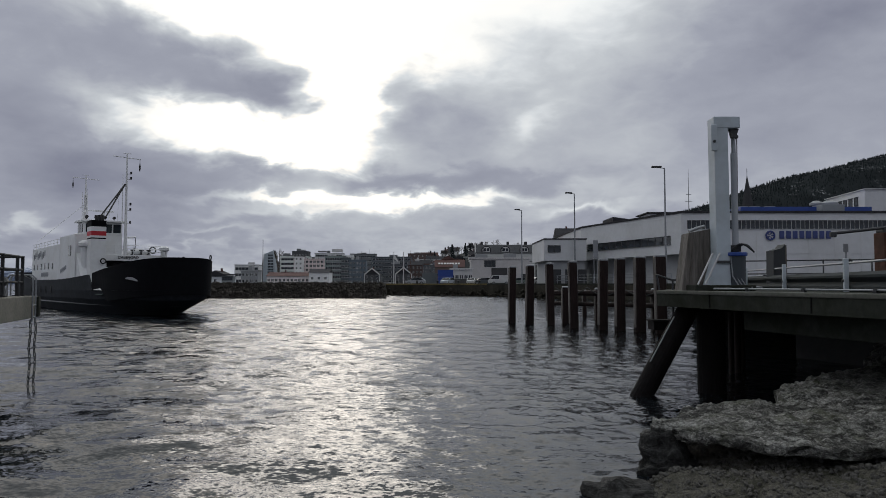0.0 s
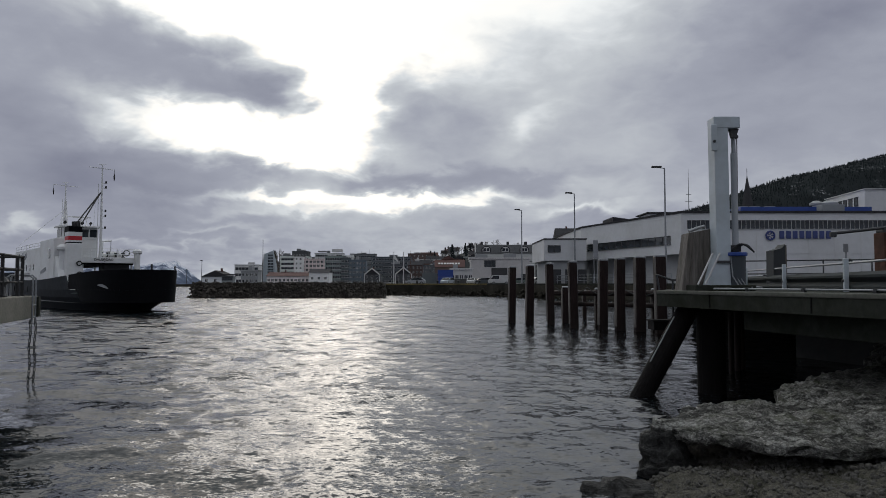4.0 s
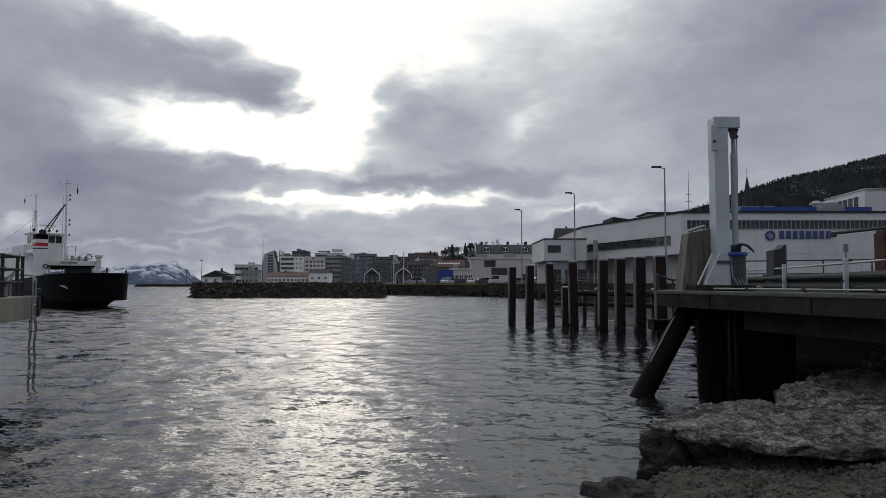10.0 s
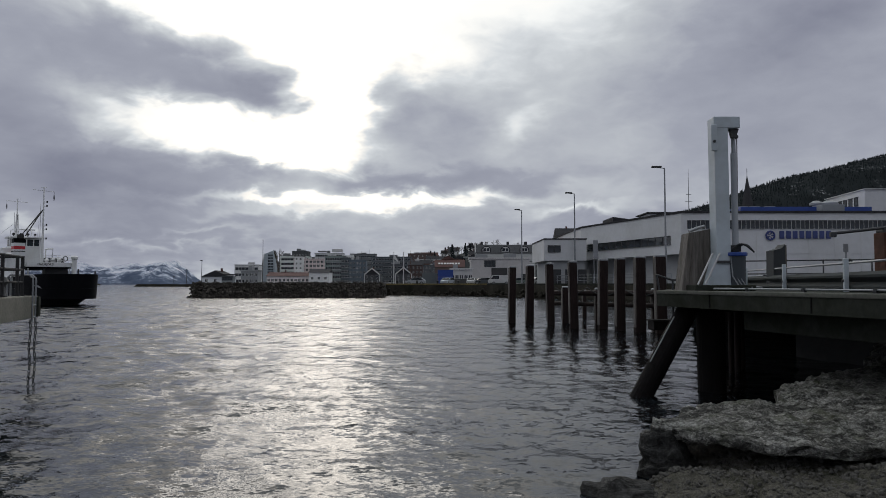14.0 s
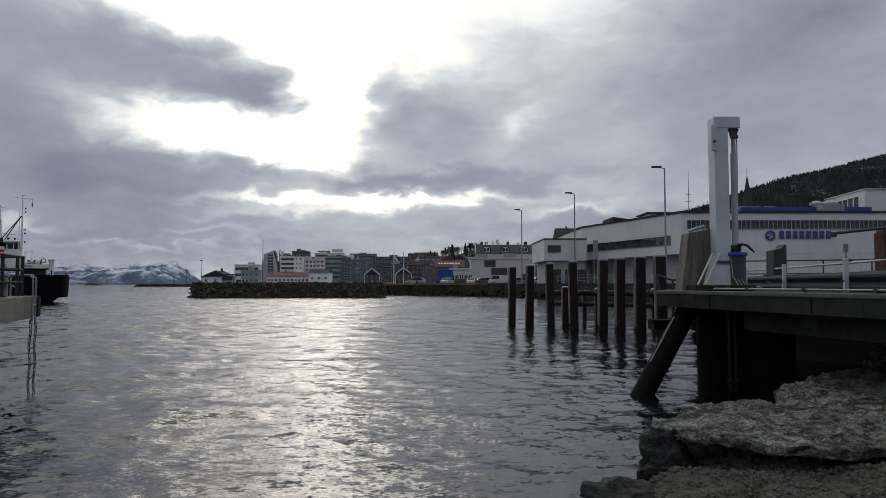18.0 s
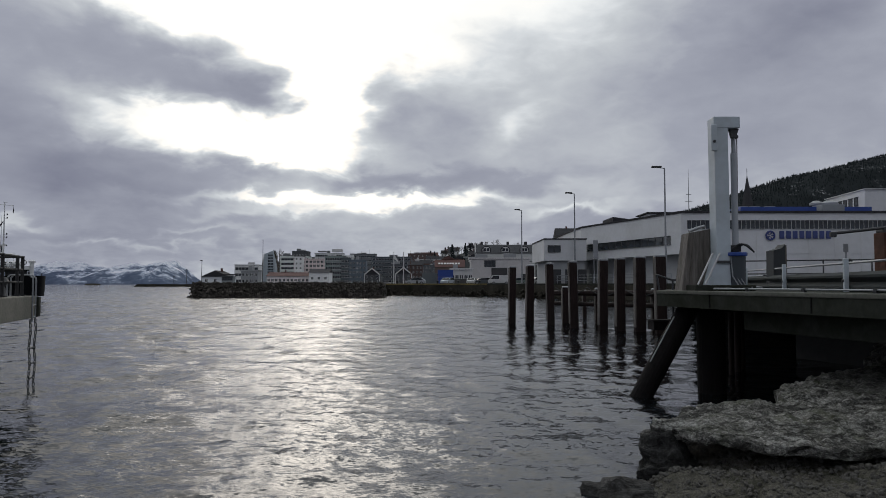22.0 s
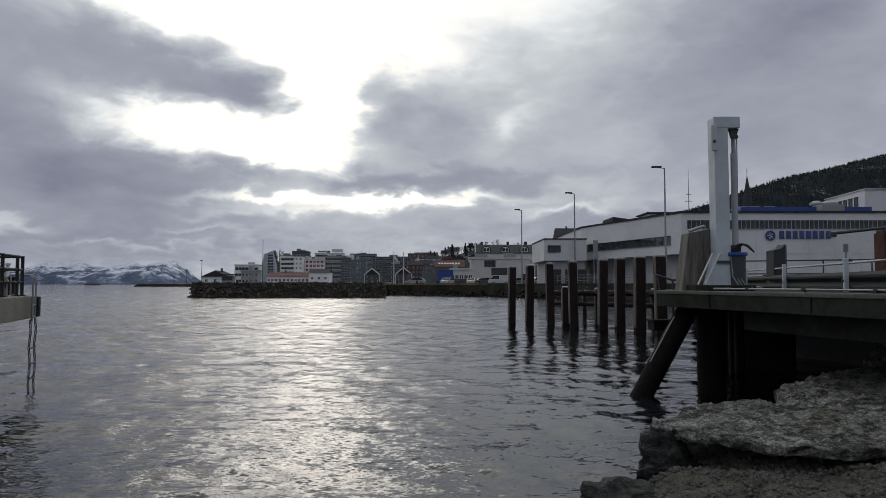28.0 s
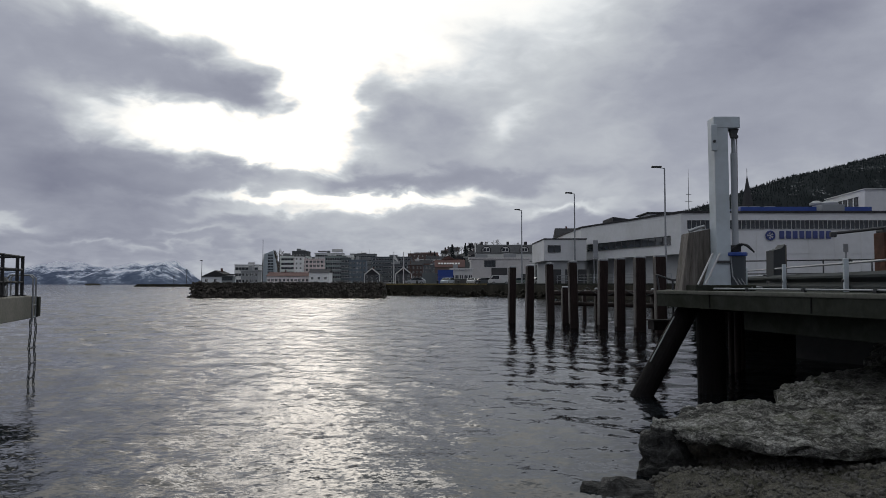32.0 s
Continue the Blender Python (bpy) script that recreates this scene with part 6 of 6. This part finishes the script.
part("sloping_screen", bm, SHIP_WHITE, ferry)
vn = part("ventilator", rod(bmesh.new(), (4.0, -4.0, 1.6), (4.0, -4.0, 5.5), 0.42, seg=16), SHIP_WHITE, ferry)
part("cowl", lathe(bmesh.new(), [(0.45, 5.4), (0.62, 5.5), (0.62, 5.75), (0.3, 6.0), (0.05, 6.02)], at=(4.0, -4.0, 0), seg=16), SHIP_WHITE, vn)
fun = part("funnel_casing", box(bmesh.new(), (5.0, -3.45, 3.72), (1.55, 1.2, 4.66), bevel=0.05), SHIP_WHITE, ferry, "white funnel casing")
for name, z0, z1, mt in (("funnel_band", 6.05, 6.15, SHIP_BLACK), ("funnel_band", 6.15, 6.33, SHIP_WHITE), ("funnel_band", 6.33, 6.7, SHIP_RED), ("funnel_band", 6.7, 7.08, SHIP_WHITE), ("funnel_top", 7.08, 7.6, SHIP_BLACK)):
    part(name, box(bmesh.new(), (5.0, -3.45, (z0 + z1) / 2), (1.5, 1.15, z1 - z0)), mt, fun)
for i in range(3):
    part("exhaust", rod(bmesh.new(), (4.6 + i * 0.4, -3.4 + 0.15 * i, 7.55), (4.5 + i * 0.4, -3.4 + 0.15 * i, 8.1), 0.13), BLACK_RUBBER, fun)
for z, y in ((4.2, -3.1), (3.2, -3.05)):
    bm = path_rod(bmesh.new(), [(0, 0.2 * math.cos(a), 0.2 * math.sin(a)) for a in np.linspace(0, 6.283, 15)], 0.05, seg=6)
    part("lifebuoy", bm, BLACK_RUBBER, fun, "dark round lifebuoy", m=pose(5.9, y, z))

house = part("bridge_house", box(bmesh.new(), (-3.9, -1.2, 5.9), (2.7, 3.3, 2.2), bevel=0.05), SHIP_WHITE, ferry, "white house below the bridge")
wh = part("wheelhouse", box(bmesh.new(), (-3.8, -1.2, 7.45), (2.5, 3.4, 1.3), bevel=0.1), SHIP_WHITE, ferry, "white wheelhouse")
part("wheelhouse_roof", box(bmesh.new(), (-3.8, -1.2, 8.22), (3.1, 3.9, 0.2), bevel=0.06), SHIP_WHITE, wh)
for i in range(4):
    part("bridge_window", box(bmesh.new(), (-2.53, -2.38 + i * 0.79, 7.55), (0.06, 0.66, 0.82), bevel=0.02, ry=6), PANE, wh)
for i in range(2):
    part("bridge_window", box(bmesh.new(), (-4.35 + i * 1.1, -2.92, 7.55), (0.9, 0.06, 0.82), bevel=0.02), PANE, wh)
for i in range(4):
    lt = part("searchlight", rod(bmesh.new(), (-3.0, -2.6 + i * 0.8, 8.6), (-2.75, -2.6 + i * 0.8, 8.62), 0.15 - 0.02 * (i % 2), seg=12), BLACK_RUBBER, wh, "black searchlight")
    part("stem", rod(bmesh.new(), (-2.9, -2.6 + i * 0.8, 8.3), (-2.9, -2.6 + i * 0.8, 8.55), 0.04, seg=6), DARK_STEEL, lt)
part("whip_aerial", rod(bmesh.new(), (-4.6, -2.2, 8.3), (-4.7, -2.2, 11.4), 0.025, 0.012, seg=5), SHIP_WHITE, wh)
part("whip_aerial", rod(bmesh.new(), (-3.4, 0.2, 8.3), (-3.4, 0.3, 10.6), 0.025, 0.012, seg=5), SHIP_WHITE, wh)
can = part("upper_deck", box(bmesh.new(), (-11.7, 1.45, 4.8), (19.2, 5.3, 0.6), bevel=0.04), SHIP_WHITE, ferry, "white upper deck over the car deck")
# black slab put under the upper deck as its shade
part("deck_shade", box(bmesh.new(), (-12.0, 1.45, 4.42), (18.8, 5.2, 0.16)), SHIP_BLACK, can)
part("deck_locker", box(bmesh.new(), (-4.5, 2.6, 2.95), (2.0, 2.6, 2.8), bevel=0.04), DARK_STEEL, ferry, "dark locker on the car deck")
for x in (-2.8, -10, -18):
    for y in (-0.9, 3.9):
        part("stanchion", rod(bmesh.new(), (x, y, 1.55), (x, y, 4.4), 0.1, seg=8), SHIP_WHITE, can)
cu = bpy.data.curves.new("ship_name", "FONT")
cu.body, cu.size, cu.extrude, cu.align_x = "DALSFJORD", 0.36, 0.015, "CENTER"
nm = new("ship_name", cu)
nm.parent = can
nm.matrix_basis = Matrix(((0, 0, 1, -2.07), (1, 0, 0, 0.95), (0, 1, 0, 4.72), (0, 0, 0, 1)))
cu.materials.append(SHIP_BLACK)
tagged(nm, "black ship name lettering")
# upper deck rails
for z in (5.4, 5.7, 6.0):
    part("rail", rod(bmesh.new(), (-2.2, -1.1, z), (-2.2, 4.0, z), 0.022, seg=6), SHIP_WHITE, can)
    part("rail", rod(bmesh.new(), (-2.2, 4.0, z), (-21, 4.0, z), 0.022, seg=6), SHIP_WHITE, can)
    part("rail", rod(bmesh.new(), (-17.8, -4.6, z + 0.5), (-3.4, -4.6, z + 0.5), 0.022, seg=6), SHIP_WHITE, cas)
for i in range(7):
    part("rail_post", rod(bmesh.new(), (-2.2, -1.1 + i * 0.85, 5.1), (-2.2, -1.1 + i * 0.85, 6.0), 0.028, seg=6), SHIP_WHITE, can)
for i in range(10):
    part("rail_post", rod(bmesh.new(), (-17.8 + i * 1.6, -4.6, 5.95), (-17.8 + i * 1.6, -4.6, 6.5), 0.028, seg=6), SHIP_WHITE, cas)
# gear on the upper deck
for x, y, q in ((-3.6, 2.1, 0.34), (-3.8, 2.9, 0.3), (-4.4, 1.4, 0.26), (-5.5, 3.4, 0.3)):
    part("life_raft", rod(bmesh.new(), (x, y - 0.4, 5.1 + q), (x, y + 0.4, 5.1 + q), q, seg=14), SHIP_WHITE, can)
for y in (0.9, 1.6, 2.4, 3.1):
    part("winch", lathe(bmesh.new(), [(0.2, 0), (0.2, 0.1), (0.1, 0.15), (0.1, 0.4), (0.22, 0.45), (0.22, 0.55)], at=(-3.1, y, 5.1), seg=10), DARK_STEEL, can)
dv = part("davit", path_rod(bmesh.new(), [(-5.0, 1.5, 5.1), (-5.0, 1.5, 6.9), (-5.0, 2.4, 7.0)], 0.09), SHIP_WHITE, can)
part("hook_line", rod(bmesh.new(), (-5.0, 2.35, 6.95), (-5.0, 2.35, 5.7), 0.03, seg=6), DARK_STEEL, dv)
part("brace", rod(bmesh.new(), (-5.0, 1.9, 5.1), (-5.0, 2.3, 5.9), 0.05, seg=6), DARK_STEEL, dv)
bm = path_rod(bmesh.new(), [(0, 0.3 * math.cos(a), 0.3 * math.sin(a)) for a in np.linspace(0, 6.283, 15)], 0.06, seg=6)
part("lifebuoy", bm, DARK_STEEL, can, "dark lifebuoy on the rail", m=pose(-2.5, 3.3, 5.6))
v = part("ventilator", rod(bmesh.new(), (-2.0, 4.25, 2.0), (-2.0, 4.25, 5.6), 0.3, seg=14), SHIP_WHITE, ferry)
part("cowl", lathe(bmesh.new(), [(0.34, 5.5), (0.46, 5.6), (0.46, 5.85), (0.22, 6.02), (0.03, 6.03)], at=(-2.0, 4.25, 0), seg=14), SHIP_WHITE, v)

# masts
def ship_mast(x, y, z0, z1, bar, name, lamps, side=1):
    m = part(name, rod(bmesh.new(), (x, y, z0), (x, y, z1), 0.16, 0.06), SHIP_WHITE, ferry, "white signal mast")
    part("yard", rod(bmesh.new(), (x, y - bar, z1 - 0.35), (x, y + bar, z1 - 0.45), 0.035, seg=6), SHIP_WHITE, m)
    part("yard", rod(bmesh.new(), (x, y - 0.35, z1), (x, y + 0.35, z1), 0.03, seg=6), SHIP_WHITE, m)
    part("side_pole", rod(bmesh.new(), (x, y - 0.32, z0), (x, y - 0.32, z1 - 2.0), 0.05, 0.03, seg=6), SHIP_WHITE, m)
    for z in lamps:
        lm = part("lantern", rod(bmesh.new(), (x, y + 0.38, z), (x, y + 0.38, z + 0.22), 0.09, seg=10), BLACK_RUBBER, m)
        part("bracket", box(bmesh.new(), (x, y + 0.2, z), (0.06, 0.4, 0.05)), SHIP_WHITE, lm)
    part("signal_shape", lathe(bmesh.new(), [(0.02, 0), (0.08, 0.3), (0.08, 0.5), (0.02, 0.85)], at=(x, y + side * bar * 0.95, z1 - 1.6), seg=8), BLACK_RUBBER, m)
    part("halyard", rod(bmesh.new(), (x, y + side * bar * 0.95, z1 - 0.4), (x, y + side * bar * 0.95, z1 - 1.6), 0.02, seg=5), BLACK_RUBBER, m)
    return m


ship_mast(0.4, 0.0, 4.9, 14.4, 1.2, "fore_mast", (12.0, 12.5, 9.6, 9.1, 7.9))
ship_mast(-19.0, 0.6, 4.9, 14.8, 1.4, "aft_mast", (), -1)
for sy in (-0.35, 0.35):
    part("mast_leg", rod(bmesh.new(), (-18.6, 0.6 + sy, 4.9), (-18.9, 0.6 + sy * 0.3, 12.5), 0.09, 0.06, seg=8), SHIP_WHITE, ferry)
for o in (0.0, 0.35):
    part("stay_strut", rod(bmesh.new(), (0.4, -0.12 - o * 0.2, 11.5 - o * 0.3), (4.4, -3.1 + o * 1.3, 8.0), 0.075, 0.06, seg=8), BLACK_RUBBER, ferry)
part("stay", rod(bmesh.new(), (-19, 0.6, 11.5), (-17.5, -4.4, 6.8), 0.03, seg=5), SHIP_WHITE, ferry)
part("radar_arm", box(bmesh.new(), (-3.4, -1.0, 9.25), (0.2, 1.8, 0.15), bevel=0.03), SHIP_WHITE, ferry)
part("radar_post", rod(bmesh.new(), (-3.4, -1.0, 8.3), (-3.4, -1.0, 9.2), 0.1), SHIP_WHITE, ferry)
part("handrail_arch", path_rod(bmesh.new(), [(-4.4, -2.7, 8.3), (-4.4, -2.65, 9.1), (-4.4, -2.3, 9.35), (-4.4, -0.6, 9.35), (-4.4, -0.3, 9.1), (-4.4, -0.25, 8.3)], 0.045), SHIP_WHITE, ferry)


def motions():
    # the ferry backs away from the berth along its own line
    rows = []
    for t, x, y, turn in FERRY_LINE:
        rows.append((t, pose(x, y, 0, 0, 0, turn) @ pose(-0.4, 0, 0)))
    walk(ferry, rows)
    # the bow visor comes down on its hinge as the ferry leaves
    walk(visor, [(t, pose(HINGE, 0, 2.3, 0, a, 0)) for t, a in ((0.0, -4.8), (1.0, -4.1), (2.0, -3.0), (3.0, -1.7), (3.5, -1.1), (5.0, 0.0), (32.0, 0.0))])
    # the cloud deck drifts, and the water with its ripples
    walk(clouds, [(0.0, pose(52, 0, 0)), (32.0, pose(-52, 0, 0))])
    walk(water, [(0.0, pose(3.0, 2.0, 0)), (10.0, pose(1.0, 0.8, 0.02)), (20.0, pose(-1.2, -0.6, -0.01)), (32.0, pose(-3.6, -2.0, 0.01))])


# seconds, place of the fore mast, heading
FERRY_LINE = [(0.0, -29.3, 64.0, -51.0), (6.0, -37.4, 73.3, -49.6), (9.0, -42.1, 78.6, -48.9), (13.0, -48.4, 85.1, -48.4), (19.0, -59.2, 96.4, -48.2), (32.0, -83.4, 122.2, -48.0)]
motions()
